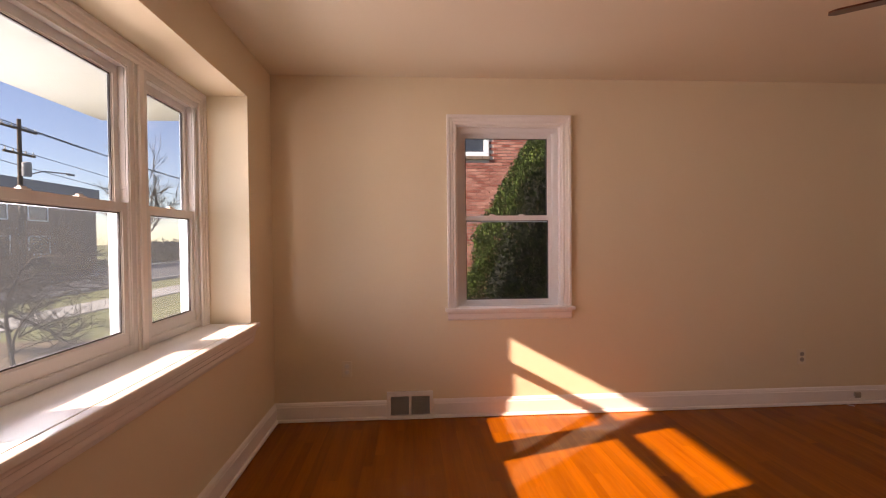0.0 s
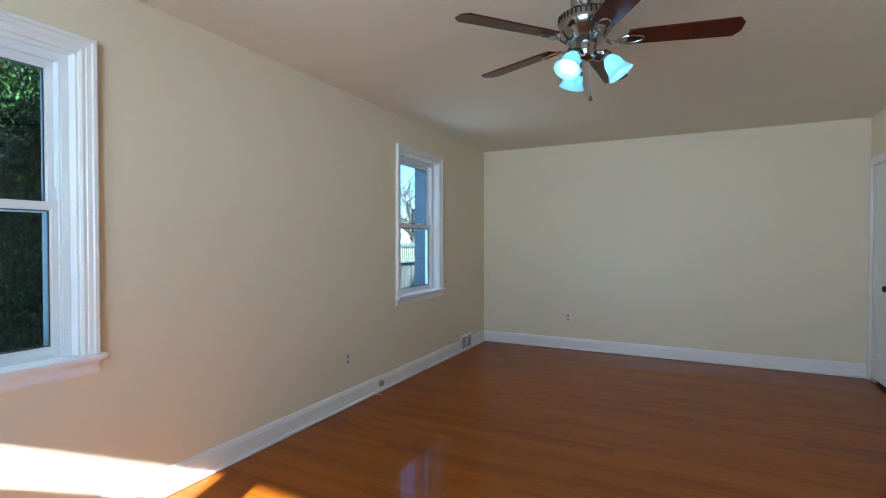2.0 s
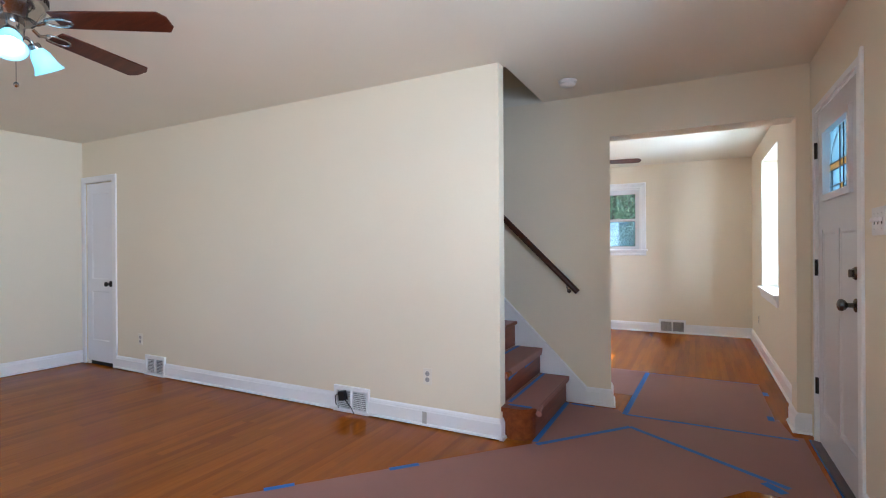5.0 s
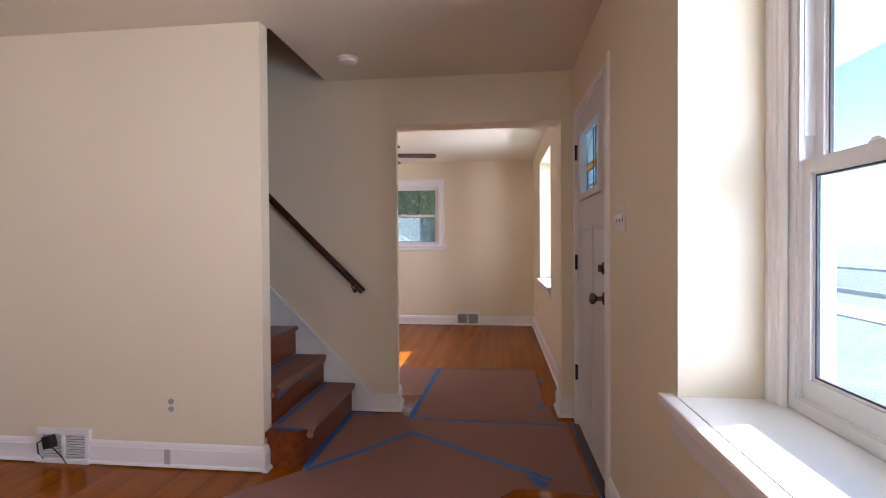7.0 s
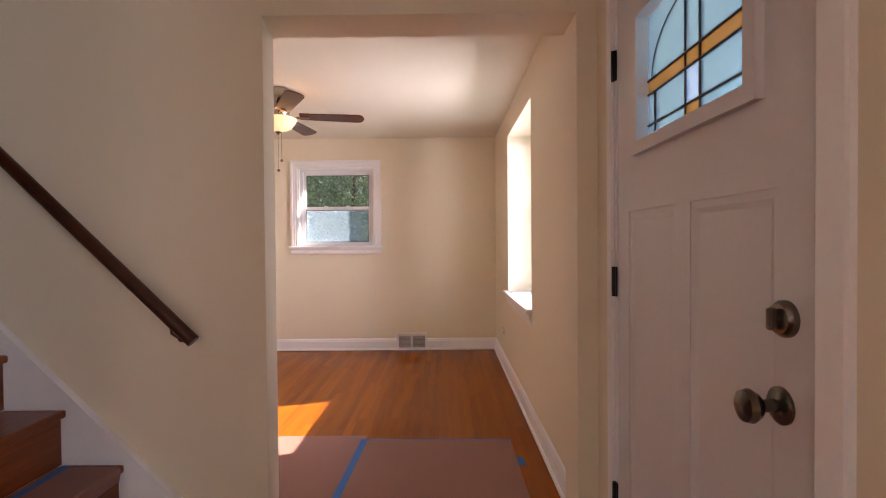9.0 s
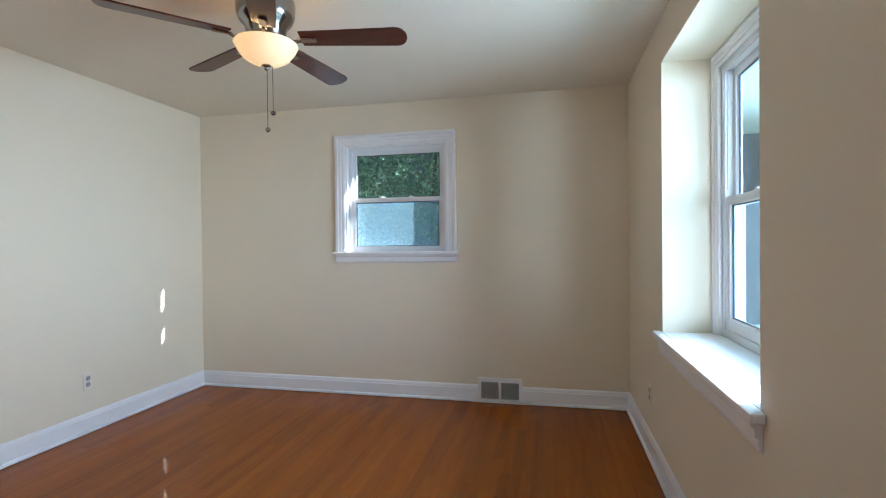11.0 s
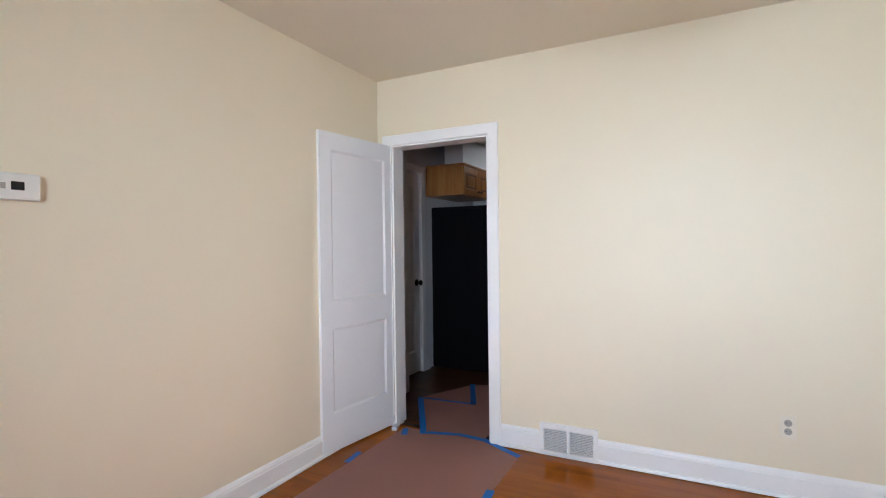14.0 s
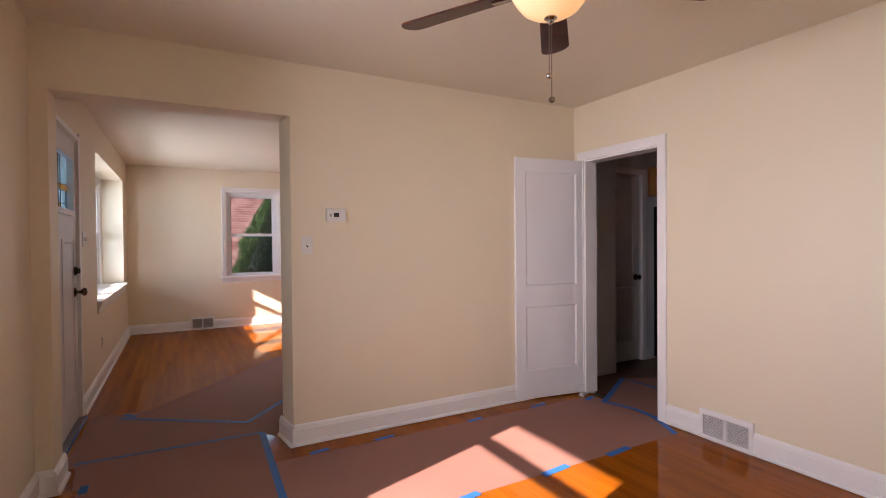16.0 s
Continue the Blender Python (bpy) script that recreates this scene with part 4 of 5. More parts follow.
def fan(x, y, zb, turn, clipped, label):
    f = base("ceiling_fan", pose(x, y, H), label, "ceiling fan")
    d = zb - H
    for k in range(5):
        a = turn + 72 * k
        bl = part("blade", moved(blade_mesh(0.185 if clipped else 0.165, 0.668, 0.105, 0.135, clipped), pose(0, 0, d, 0, 0, a) @ pose(0, 0, 0, -11)), BLADE, f, "cherry-brown wooden blade")
        part("blade_iron", moved(loop_iron(0.09, 0.20) if clipped else plate_iron(0.09, 0.19), pose(0, 0, d, 0, 0, a) @ pose(0, 0, 0, -11)), NICKEL, bl, "nickel blade bracket", True)
    return f, d


f1, d1 = fan(2.530, 1.694, 2.240, -5, True, "brushed nickel ceiling fan with cherry blades and three lit glass shades")
part("canopy", lathe([(0.075, -0.001), (0.072, -0.03), (0.05, -0.055), (0.045, -0.07)], 28), NICKEL, f1, "", True)
part("motor_housing", lathe([(0.06, d1 + 0.135), (0.105, d1 + 0.128), (0.128, d1 + 0.105), (0.130, d1 + 0.075), (0.118, d1 + 0.045), (0.098, d1 + 0.020), (0.085, d1 - 0.005), (0.05, d1 - 0.010)], 32), NICKEL, f1, "", True)
vents = []
for k in range(36):
    vents.append(moved(soft_box(0.112, 0.1325, -0.003, 0.003, d1 + 0.082, d1 + 0.112, 0.001), pose(0, 0, 0, 0, 0, 10 * k)))
part("vent_ribs", merged(*vents), BRONZE, f1, "dark slotted vent ring")
part("switch_housing", lathe([(0.048, d1 - 0.008), (0.050, d1 - 0.03), (0.046, d1 - 0.075), (0.036, d1 - 0.088), (0.010, d1 - 0.096)], 24), NICKEL, f1, "", True)
for a in (-82, 38, 158):
    mdir = pose(0, 0, d1 - 0.062, 0, 0, a)
    arm = tube([(0.040, 0, 0.0), (0.062, 0, 0.006), (0.080, 0, -0.004), (0.090, 0, -0.018)], 0.008, 8)
    arm_ob = part("lamp_arm", moved(arm, mdir), NICKEL, f1, "", True)
    cup = lathe([(0.020, 0.004), (0.024, -0.004), (0.023, -0.020), (0.018, -0.024)], 18)
    part("lamp_cup", moved(cup, mdir @ pose(0.088, 0, -0.012, 0, -34, 0)), NICKEL, arm_ob, "", True)
    bell = lathe([(0.022, -0.018), (0.030, -0.030), (0.040, -0.050), (0.044, -0.072), (0.047, -0.090), (0.056, -0.110), (0.063, -0.120), (0.060, -0.121), (0.053, -0.110), (0.044, -0.090), (0.041, -0.072), (0.036, -0.050), (0.026, -0.032), (0.018, -0.020)], 28, False)
    part("shade", moved(bell, mdir @ pose(0.088, 0, -0.012, 0, -34, 0)), LAMP_COOL, arm_ob, "lit frosted bell-shaped glass shade", True)
    bulb = lathe([(0.010, -0.03), (0.014, -0.045), (0.024, -0.070), (0.026, -0.085), (0.016, -0.102), (0.003, -0.106)], 18)
    part("bulb", moved(bulb, mdir @ pose(0.088, 0, -0.012, 0, -34, 0)), BULB, arm_ob, "lit bulb", True)
chain(f1, 0.003, -0.020, d1 - 0.080, 1.975 - H, NICKEL)
chain(f1, 0.030, 0.030, d1 - 0.070, 2.105 - H, NICKEL)

f2, d2 = fan(1.130, -3.222, 2.240, 47, False, "nickel ceiling fan with cherry blades and a lit alabaster bowl")
part("motor_housing", lathe([(0.105, -0.001), (0.128, -0.012), (0.135, -0.035), (0.132, -0.090), (0.120, -0.118), (0.095, -0.145), (0.085, d2 - 0.005), (0.05, d2 - 0.010)], 32), NICKEL, f2, "", True)
part("light_fitter", lathe([(0.055, d2 - 0.008), (0.070, d2 - 0.015), (0.075, d2 - 0.030), (0.030, d2 - 0.034)], 28), NICKEL, f2, "", True)
part("bowl", lathe([(0.142, d2 - 0.022), (0.146, d2 - 0.028), (0.140, d2 - 0.040), (0.128, d2 - 0.062), (0.104, d2 - 0.092), (0.070, d2 - 0.112), (0.030, d2 - 0.122), (0.004, d2 - 0.124)], 36, False), LAMP_WARM, f2, "lit warm alabaster glass bowl", True)
for k in range(3):
    bl = lathe([(0.006, -0.03), (0.016, -0.015), (0.018, 0.0), (0.012, 0.016), (0.003, 0.02)], 14)
    part("bulb", moved(bl, pose(0.075 * math.cos(2.1 * k), 0.075 * math.sin(2.1 * k), d2 - 0.052)), BULB_WARM, f2, "lit bulb", True)
part("finial", lathe([(0.022, d2 - 0.120), (0.024, d2 - 0.127), (0.014, d2 - 0.134), (0.012, d2 - 0.142), (0.003, d2 - 0.148)], 18), NICKEL, f2, "", True)
chain(f2, 0.000, -0.004, d2 - 0.140, 1.825 - H, NICKEL, 0.013)
chain(f2, -0.022, -0.016, d2 - 0.124, 1.905 - H, NICKEL, 0.013)


# ---------------------------------------------------------------- small fittings
def register(x, y, rz, w=0.330, h=0.196, slats=9, open_dark=True, label="white metal floor-level air register with two grilles"):
    r = base("air_register", pose(x, y, 0, 0, 0, rz), label, "register", "air registers")
    a = w / 2
    fr = bmesh.new()
    box(fr, -a, a, 0.0006, 0.022, h - 0.032, h)
    box(fr, -a, a, 0.0006, 0.030, 0.001, 0.030)
    for p, q in ((-a, -a + 0.026), (-0.010, 0.010), (a - 0.026, a)):
        box(fr, p, q, 0.0006, 0.022, 0.030, h - 0.032)
    bmesh.ops.bevel(fr, geom=[e for e in fr.edges if e.calc_length() > 0.08], offset=0.002, segments=1, affect="EDGES")
    part("frame", fr, TRIM, r)
    for p, q in ((-a + 0.026, -0.010), (0.010, a - 0.026)):
        g = bmesh.new()
        box(g, p, q, 0.0006, 0.004, 0.030, h - 0.032)
        bk = part("grille_back", g, REGISTERBACK, r)
        s = []
        step = (h - 0.066) / slats
        for k in range(slats):
            z = 0.034 + step * (k + 0.5)
            b = bmesh.new()
            box(b, p + 0.001, q - 0.001, -step * (0.55 if open_dark else 0.50), step * (0.55 if open_dark else 0.50), -0.0010, 0.0010)
            s.append(moved(b, pose(0, 0.0125, z, -30 if open_dark else -15)))
        part("grille", merged(*s), GRILLE if open_dark else TRIM, bk)
    part("lever", soft_box(-0.003, 0.003, 0.022, 0.030, h * 0.55, h * 0.72, 0.001), TRIM, r)
    return r


register(0.204, N, 180)
register(5.41, N, 180, 0.320)
register(2.240, LIV_S, 0, 0.330, open_dark=False)
register(4.670, LIV_S, 0, 0.310, open_dark=False)
register(0.225, S, 0, 0.350)
register(DIN_E, -2.785, 90, 0.340, 0.190, 13, False)


def outlet(x, y, z, rz, dark=True):
    o = base("wall_outlet", pose(x, y, z, 0, 0, rz), "duplex power outlet with a cream painted plate", "outlet", "wall outlets")
    part("plate", soft_box(-0.035, 0.035, 0.0005, 0.006, -0.057, 0.057, 0.002), PAINTED, o)
    for k in (-0.021, 0.021):
        s = part("socket", moved(lathe([(0.017, 0.0), (0.017, 0.0025), (0.015, 0.003)], 16), pose(0, 0.0055, k, -90)), ALMOND if dark else PLATE, o)
        slots = merged(soft_box(-0.008, -0.006, 0.008, 0.0092, k - 0.002, k + 0.006, 0.0003), soft_box(0.006, 0.008, 0.008, 0.0092, k - 0.002, k + 0.006, 0.0003))
        part("slot", slots, DARKGAP, s)
    return o


outlet(-0.242, N, 0.365, 180, False)
outlet(3.172, N, 0.370, 180)
outlet(E, 2.532, 0.379, 90)
outlet(1.582, LIV_S, 0.347, 0)
outlet(4.926, LIV_S, 0.339, 0)
outlet(DIN_E, -3.860, 0.349, 90)
outlet(W, -4.231, 0.359, -90)
outlet(W, 0.976, 0.376, -90)


def switch(x, y, z, rz, gangs, label):
    s = base("light_switch", pose(x, y, z, 0, 0, rz), label, "switch")
    w = 0.024 + 0.046 * gangs
    part("plate", soft_box(-w / 2, w / 2, 0.0005, 0.007, -0.058, 0.058, 0.002), PLATE, s)
    for k in range(gangs):
        c = (k - (gangs - 1) / 2) * 0.046
        part("toggle_slot", soft_box(c - 0.006, c + 0.006, 0.0066, 0.0078, -0.013, 0.013, 0.0005), DARKGAP, s, "dark slot round the toggle")
        part("toggle", moved(soft_box(-0.005, 0.005, 0.0, 0.016, -0.009, 0.009, 0.002), pose(c, 0.006, 0.004, 18)), TRIM, s)
        for q in (0.032, -0.032):
            part("screw", moved(lathe([(0.003, 0), (0.002, 0.0012)], 8), pose(c, 0.007, q, -90)), GRILLE, s)


switch(W, 0.105, 1.340, -90, 3, "white triple light switch beside the front door")
switch(0.636, MID_S, 1.282, 180, 1, "white single light switch on the dining room wall")

tm = base("thermostat", pose(0.822, MID_S, 1.476, 0, 0, 180), "white wall thermostat with a small dark display", "thermostat")
part("body", soft_box(-0.064, 0.064, 0.0005, 0.028, -0.044, 0.044, 0.007, 2), PLATE, tm)
part("display", soft_box(-0.018, 0.018, 0.0265, 0.0295, -0.012, 0.016, 0.001), BLACKPLASTIC, tm, "small dark display")
part("button", soft_box(0.032, 0.046, 0.0282, 0.030, -0.010, 0.010, 0.001), ALMOND, tm)

sm = base("smoke_detector", pose(0.732, -0.828, H), "round white smoke detector on the ceiling", "smoke detector")
part("base_plate", lathe([(0.066, -0.0005), (0.066, -0.012), (0.060, -0.014)], 28), PLATE, sm, "", True)
part("cover", lathe([(0.058, -0.014), (0.056, -0.030), (0.044, -0.040), (0.003, -0.042)], 28), PLATE, sm, "", True)

jk = base("cable_jack", pose(3.600, N - 0.018, 0.075, 0, 0, 180), "beige phone jack on the baseboard with a loose cable", "jack")
part("box", soft_box(-0.024, 0.024, 0.0, 0.022, -0.022, 0.022, 0.004), ALMOND, jk)
part("cable", tube([(-0.02, 0.012, -0.005), (0.045, 0.014, -0.020), (0.075, 0.016, -0.045), (0.10, 0.03, -0.066), (0.06, 0.05, -0.072)], 0.0028, 6), PLATE, jk, "thin white cable")
j2 = base("cable_jack", pose(1.600, LIV_S + 0.017, 0.062, 0, 0, 0), "small grey blank plate on the baseboard", "jack")
part("plate", soft_box(-0.018, 0.018, 0.0, 0.005, -0.042, 0.042, 0.002), GRILLE, j2)
ad = base("power_adapter", pose(2.300, LIV_S + 0.024, 0.130, 0, 0, 0), "black power adapter hanging on the register with its cord", "adapter")
part("body", moved(soft_box(-0.030, 0.030, 0.0, 0.040, -0.036, 0.036, 0.008, 2), pose(0, 0, 0, 0, 12)), BLACKPLASTIC, ad)
part("cord", tube([(-0.02, 0.03, -0.02), (-0.055, 0.045, -0.03), (-0.085, 0.03, -0.075), (-0.105, 0.02, -0.122)], 0.004, 6), BLACKPLASTIC, ad)
part("cord", tube([(0.02, 0.03, 0.02), (0.050, 0.045, 0.0), (0.055, 0.035, -0.06), (0.035, 0.025, -0.095)], 0.004, 6), BLACKPLASTIC, ad)


# ---------------------------------------------------------------- floor paper and tape
def sheet(points, label, z=0.0005):
    bm = prism(points, "Z", z, z + 0.0012)
    ob = part("floor_paper", bm, PAPER)
    return tagged(ob, label, "paper", "floor paper")


def tape(p, q, wide=0.040, z=0.0034):
    p, q = Vector((*p, 0)), Vector((*q, 0))
    way = (q - p).normalized()
    side = Vector((-way.y, way.x, 0)) * wide / 2
    pts = [p + side, p - side, q - side, q + side]
    ob = part("masking_tape", prism([(v.x, v.y) for v in pts], "Z", z, z + 0.0004), TAPE)
    return tagged(ob, "blue painter's tape stuck on floor paper", "tape", "tape strips")


u, nrm = Vector((0.660, 0.751)), Vector((0.751, -0.660))
a0, b0 = Vector((-0.33, -0.22)), Vector((0.985, -0.125))
sheet([(-0.20, -0.52), tuple(a0), tuple(a0 + u * 2.25), tuple(b0 + u * 1.62), tuple(b0), (0.33, -0.86)], "red-brown rosin paper running across the living room floor", 0.0019)
sheet([(-0.690, -1.140), (0.400, -1.140), (0.460, -1.206), (0.850, -1.206), (0.850, -0.300), (0.50, -0.10), (-0.35, -0.205), (-0.690, -0.180)], "red-brown rosin paper covering the foyer floor")
sheet([(-0.570, -2.450), (0.352, -2.458), (0.400, -1.10), (-0.640, -1.085), (-0.600, -1.46), (-0.575, -1.47)], "red-brown rosin paper in the opening to the dining room", 0.0019)
sheet([(0.340, -2.520), (2.790, -2.520), (2.930, -2.300), (2.930, -1.660), (2.60, -1.640), (0.390, -1.630)], "red-brown rosin paper leading to the kitchen door")
sheet([(2.935, -1.800), (3.540, -1.420), (4.060, -1.680), (4.330, -2.60), (3.35, -2.60), (3.070, -2.230), (2.935, -2.240)], "red-brown rosin paper on the kitchen floor", 0.0019)
for p, q, w in (((0.815, -0.285), (0.328, -0.861), 0.035), ((0.328, -0.861), (-0.500, -0.310), 0.035), ((-0.735, -1.130), (-0.735, -0.120), 0.045), ((0.835, -0.32), (0.835, -1.20), 0.035),
                ((0.392, -1.112), (-0.653, -1.083), 0.026), ((0.392, -1.112), (0.345, -2.46), 0.040), ((0.345, -2.455), (-0.578, -2.446), 0.012), ((-0.55, -1.42), (-0.55, -1.52), 0.04), ((-0.59, -2.09), (-0.59, -2.19), 0.04),
                ((0.60, -1.62), (0.72, -1.60), 0.035), ((1.02, -1.625), (1.16, -1.605), 0.03), ((1.72, -1.64), (1.85, -1.63), 0.035), ((2.30, -1.63), (2.45, -1.615), 0.035),
                ((1.10, -2.535), (1.25, -2.515), 0.045), ((1.66, -2.530), (1.86, -2.510), 0.045), ((2.16, -2.530), (2.36, -2.510), 0.045), ((2.905, -1.67), (2.80, -1.72), 0.04),
                ((2.87, -1.83), (3.54, -1.43), 0.045), ((3.54, -1.42), (3.57, -1.90), 0.030), ((3.56, -1.90), (4.07, -1.67), 0.045), ((2.90, -1.84), (2.96, -2.06), 0.045), ((2.96, -2.05), (2.94, -2.26), 0.045), ((2.94, -2.25), (2.80, -2.52), 0.040),
                ((1.335, 0.29), (1.45, 0.42), 0.035), ((1.80, 0.79), (1.90, 0.905), 0.035), ((-0.47, -0.24), (-0.39, -0.33), 0.05), ((0.625, -1.183), (0.80, -1.186), 0.03)):
    tape(p, q, w)


# ---------------------------------------------------------------- kitchen seen through the doorway
fr = base("refrigerator", pose(4.42, -1.08, 0), "black refrigerator with a textured finish", "refrigerator")
part("body", soft_box(0.0, 0.72, -0.66, 0.0, 0.03, 1.655, 0.008), FRIDGE, fr)
part("freezer_door", soft_box(0.0, 0.72, -0.73, -0.667, 1.18, 1.665, 0.016, 2), FRIDGE, fr)
part("fridge_door", soft_box(0.0, 0.72, -0.73, -0.667, 0.11, 1.17, 0.016, 2), FRIDGE, fr)
for z0, z1 in ((1.22, 1.50), (0.68, 1.12)):
    part("door_handle", soft_box(0.03, 0.055, -0.775, -0.731, z0, z1, 0.008), BLACKPLASTIC, fr)
part("top_hinge", soft_box(0.64, 0.71, -0.72, -0.63, 1.667, 1.69, 0.005), BLACKPLASTIC, fr)
part("foot", moved(lathe([(0.018, 0.0), (0.018, 0.012), (0.008, 0.014), (0.008, 0.032)], 12), pose(0.03, -0.63, 0)), PLATE, fr, "white levelling foot")
part("foot", moved(lathe([(0.018, 0.0), (0.018, 0.012), (0.008, 0.014), (0.008, 0.032)], 12), pose(0.69, -0.63, 0)), PLATE, fr, "white levelling foot")


def cabinet(name, m, w, d, z0, z1, doors, label, drawers=0):
    """Cabinet unit: local x along its front, y towards the viewer (front at 0), back at -d."""
    c = base(name, m, label, "cabinet", "maple kitchen cabinets")
    part("body", soft_box(0, w, -d, -0.0205, z0, z1, 0.002), MAPLE, c)
    dw = w / doors
    top_z = z1 - (0.16 if drawers else 0.0)
    for k in range(doors):
        b = panelled(dw - 0.006, z0 + 0.006, top_z - 0.006, 0.019, [(0.055, dw - 0.061, z0 + 0.061, top_z - 0.061)], 0.007, 0.010)
        leaf_ob = part("door", moved(b, pose(k * dw + 0.003, 0, 0)), MAPLE, c)
        raised = soft_box(k * dw + 0.085, (k + 1) * dw - 0.085, -0.0068, -0.001, z0 + 0.095, top_z - 0.095, 0.005)
        part("raised_panel", raised, MAPLE, leaf_ob)
        part("glaze_line", ring(k * dw + 0.068, (k + 1) * dw - 0.068, z0 + 0.076, top_z - 0.076, 0.011, -0.0068, -0.0052), GLAZE, leaf_ob, "dark glaze in the panel groove")
        kx = (k + 1) * dw - 0.035 if k % 2 == 0 else k * dw + 0.035
        part("knob", moved(lathe([(0.006, 0), (0.006, 0.012), (0.014, 0.018), (0.012, 0.026), (0.003, 0.028)], 14), pose(kx, 0.0, z0 + 0.05 if not drawers else top_z - 0.06, -90)), BRONZE, leaf_ob, "", True)
        if drawers:
            dr = panelled(dw - 0.006, top_z + 0.004, z1 - 0.008, 0.019, [(0.035, dw - 0.041, top_z + 0.034, z1 - 0.038)], 0.006, 0.008)
            d_ob = part("drawer_front", moved(dr, pose(k * dw + 0.003, 0, 0)), MAPLE, c)
            part("knob", moved(lathe([(0.006, 0), (0.006, 0.012), (0.014, 0.018), (0.012, 0.026), (0.003, 0.028)], 14), pose((k + 0.5) * dw, 0.0, (top_z + z1) / 2, -90)), BRONZE, d_ob, "", True)
    crown = soft_box(-0.004, w + 0.004, -d, 0.012, z1, z1 + 0.022, 0.005) if not drawers else None
    if crown:
        part("crown", crown, MAPLE, c)
    return c


cabinet("wall_cabinet", pose(5.16, -1.46, 0, 0, 0, 180), 0.76, 0.43, 1.77, 2.06, 2, "short maple wall cabinet over the refrigerator")
diag = math.degrees(math.atan2(-1.746 + 1.457, 5.319 - 5.165))
cabinet("corner_cabinet", pose(5.319, -1.746, 0, 0, 0, diag + 180), 0.325, 0.28, 1.365, 2.055, 1, "maple corner wall cabinet set diagonally")
for k in range(3):
    cabinet("wall_cabinet", pose(5.32, -2.165 - 0.42 * k, 0, 0, 0, 90), 0.415, 0.327, 1.365, 2.055, 1, "maple wall cabinet with a raised panel door")
for k in range(4):
    cabinet("base_cabinet", pose(5.03, -2.045 - 0.40 * k, 0, 0, 0, 90), 0.395, 0.60, 0.10, 0.885, 1, "maple base cabinet with a drawer over its door", 1)
toe = bmesh.new()
box(toe, 5.09, 5.64, -3.245, -1.65, 0.0, 0.099)
tagged(part("toe_kick", toe, KOAK), "dark toe kick under the base cabinets", "toe kick")
ct = base("countertop", pose(5.0, -1.62, 0.886), "black stone countertop on the base cabinets", "countertop")
part("slab", soft_box(0.0, 0.648, -1.65, 0.05, 0.0, 0.036, 0.006), COUNTER, ct)
part("upstand", soft_box(0.625, 0.648, -1.65, 0.05, 0.0365, 0.12, 0.003), COUNTER, ct)
KH = 2.352
setting("kitchen_ceiling", moved(soft_box(3.051, 5.649, S + 0.001, -1.251, KH, KH + 0.05, 0.001), pose(0, 0, 0)), KWALL, "white kitchen ceiling with recessed light", "ceiling")
bulk = prism([(5.649, -4.4), (5.649, -1.251), (4.40, -1.251), (4.40, -1.452), (5.166, -1.452), (5.324, -1.748), (5.326, -4.4)], "Z", 2.079, KH - 0.001)
setting("kitchen_bulkhead", bulk, KWALL, "white boxed bulkhead above the wall cabinets", "bulkhead")
rl = base("recessed_light", pose(5.07, -1.81, KH), "lit round recessed ceiling light with white trim", "ceiling light")
part("trim_ring", lathe([(0.085, -0.0005), (0.083, -0.006), (0.062, -0.006), (0.060, -0.0008)], 28, False), PLATE, rl, "", True)
part("lens", lathe([(0.0605, -0.001), (0.058, -0.0035), (0.002, -0.004)], 28), LAMP_SPOT, rl, "lit lens")


# ---------------------------------------------------------------- outside
def leaf_cloud(points, size, spread=1.0, aim=None):
    """Small leaf blades at points; each a bent pair of triangles."""
    v, f = [], []
    for p in points:
        d = Vector((random.gauss(0, 1), random.gauss(0, 1), random.gauss(0.3, 1))).normalized()
        if aim is not None:
            d = (d * spread + Vector(aim(p))).normalized()
        s = d.cross(Vector((random.gauss(0, 1), random.gauss(0, 1), random.gauss(0, 1)))).normalized()
        l = size * random.uniform(0.6, 1.3)
        w = l * random.uniform(0.28, 0.42)
        p = Vector(p)
        k = len(v)
        up = d.cross(s) * w * 0.35
        v += [p, p + d * l * 0.5 + s * w + up, p + d * l, p + d * l * 0.5 - s * w + up]
        f += [(k, k + 1, k + 2), (k, k + 2, k + 3)]
    return v, f


def cloud_part(name, parent, v, f, material):
    me = bpy.data.meshes.new(name)
    me.from_pydata([tuple(p) for p in v], [], f)
    me.materials.append(material)
    ob = new(name, me)
    ob.parent = parent
    return ob


BARK = surface("grey_brown_bark", (0.11, 0.085, 0.065), 0.9, spread=0.3, large=6, grain=60, bump=0.5, lift=0.01)
# near-black end of the ramp paints foliage shade into the leaf colour
CONIFER = leafy("arborvitae_leaf_painted_shade", (0.003, 0.010, 0.002), (0.080, 0.135, 0.030), 0.6, 0.42, 0.15)
# pale end of the ramp paints sun glints on some of the dark leaves
HOLLY = leafy("holly_leaf_painted_glints", (0.006, 0.018, 0.009), (0.44, 0.50, 0.30), 0.14, 0.30, 0.5, 0.5)
# near-black colour stands in for the shade deep inside dense foliage
SHADEDTWIG = surface("twigs_in_painted_shade", (0.006, 0.008, 0.004), 0.95, spread=0.5, large=9, grain=60, bump=1.0, lift=0.03)
TWIG = surface("brown_twigs", (0.06, 0.044, 0.033), 0.9, spread=0.3, large=8, bump=0.3, lift=0.004)
BRICK = nodes_of("red_brick")[0]
bm_, bnt, bout = BRICK, BRICK.node_tree, [n for n in BRICK.node_tree.nodes][0]
brnd = bnt.nodes.new("ShaderNodeNewGeometry").outputs["Random Per Island"]
bco = bnt.nodes.new("ShaderNodeTexCoord").outputs["Object"]
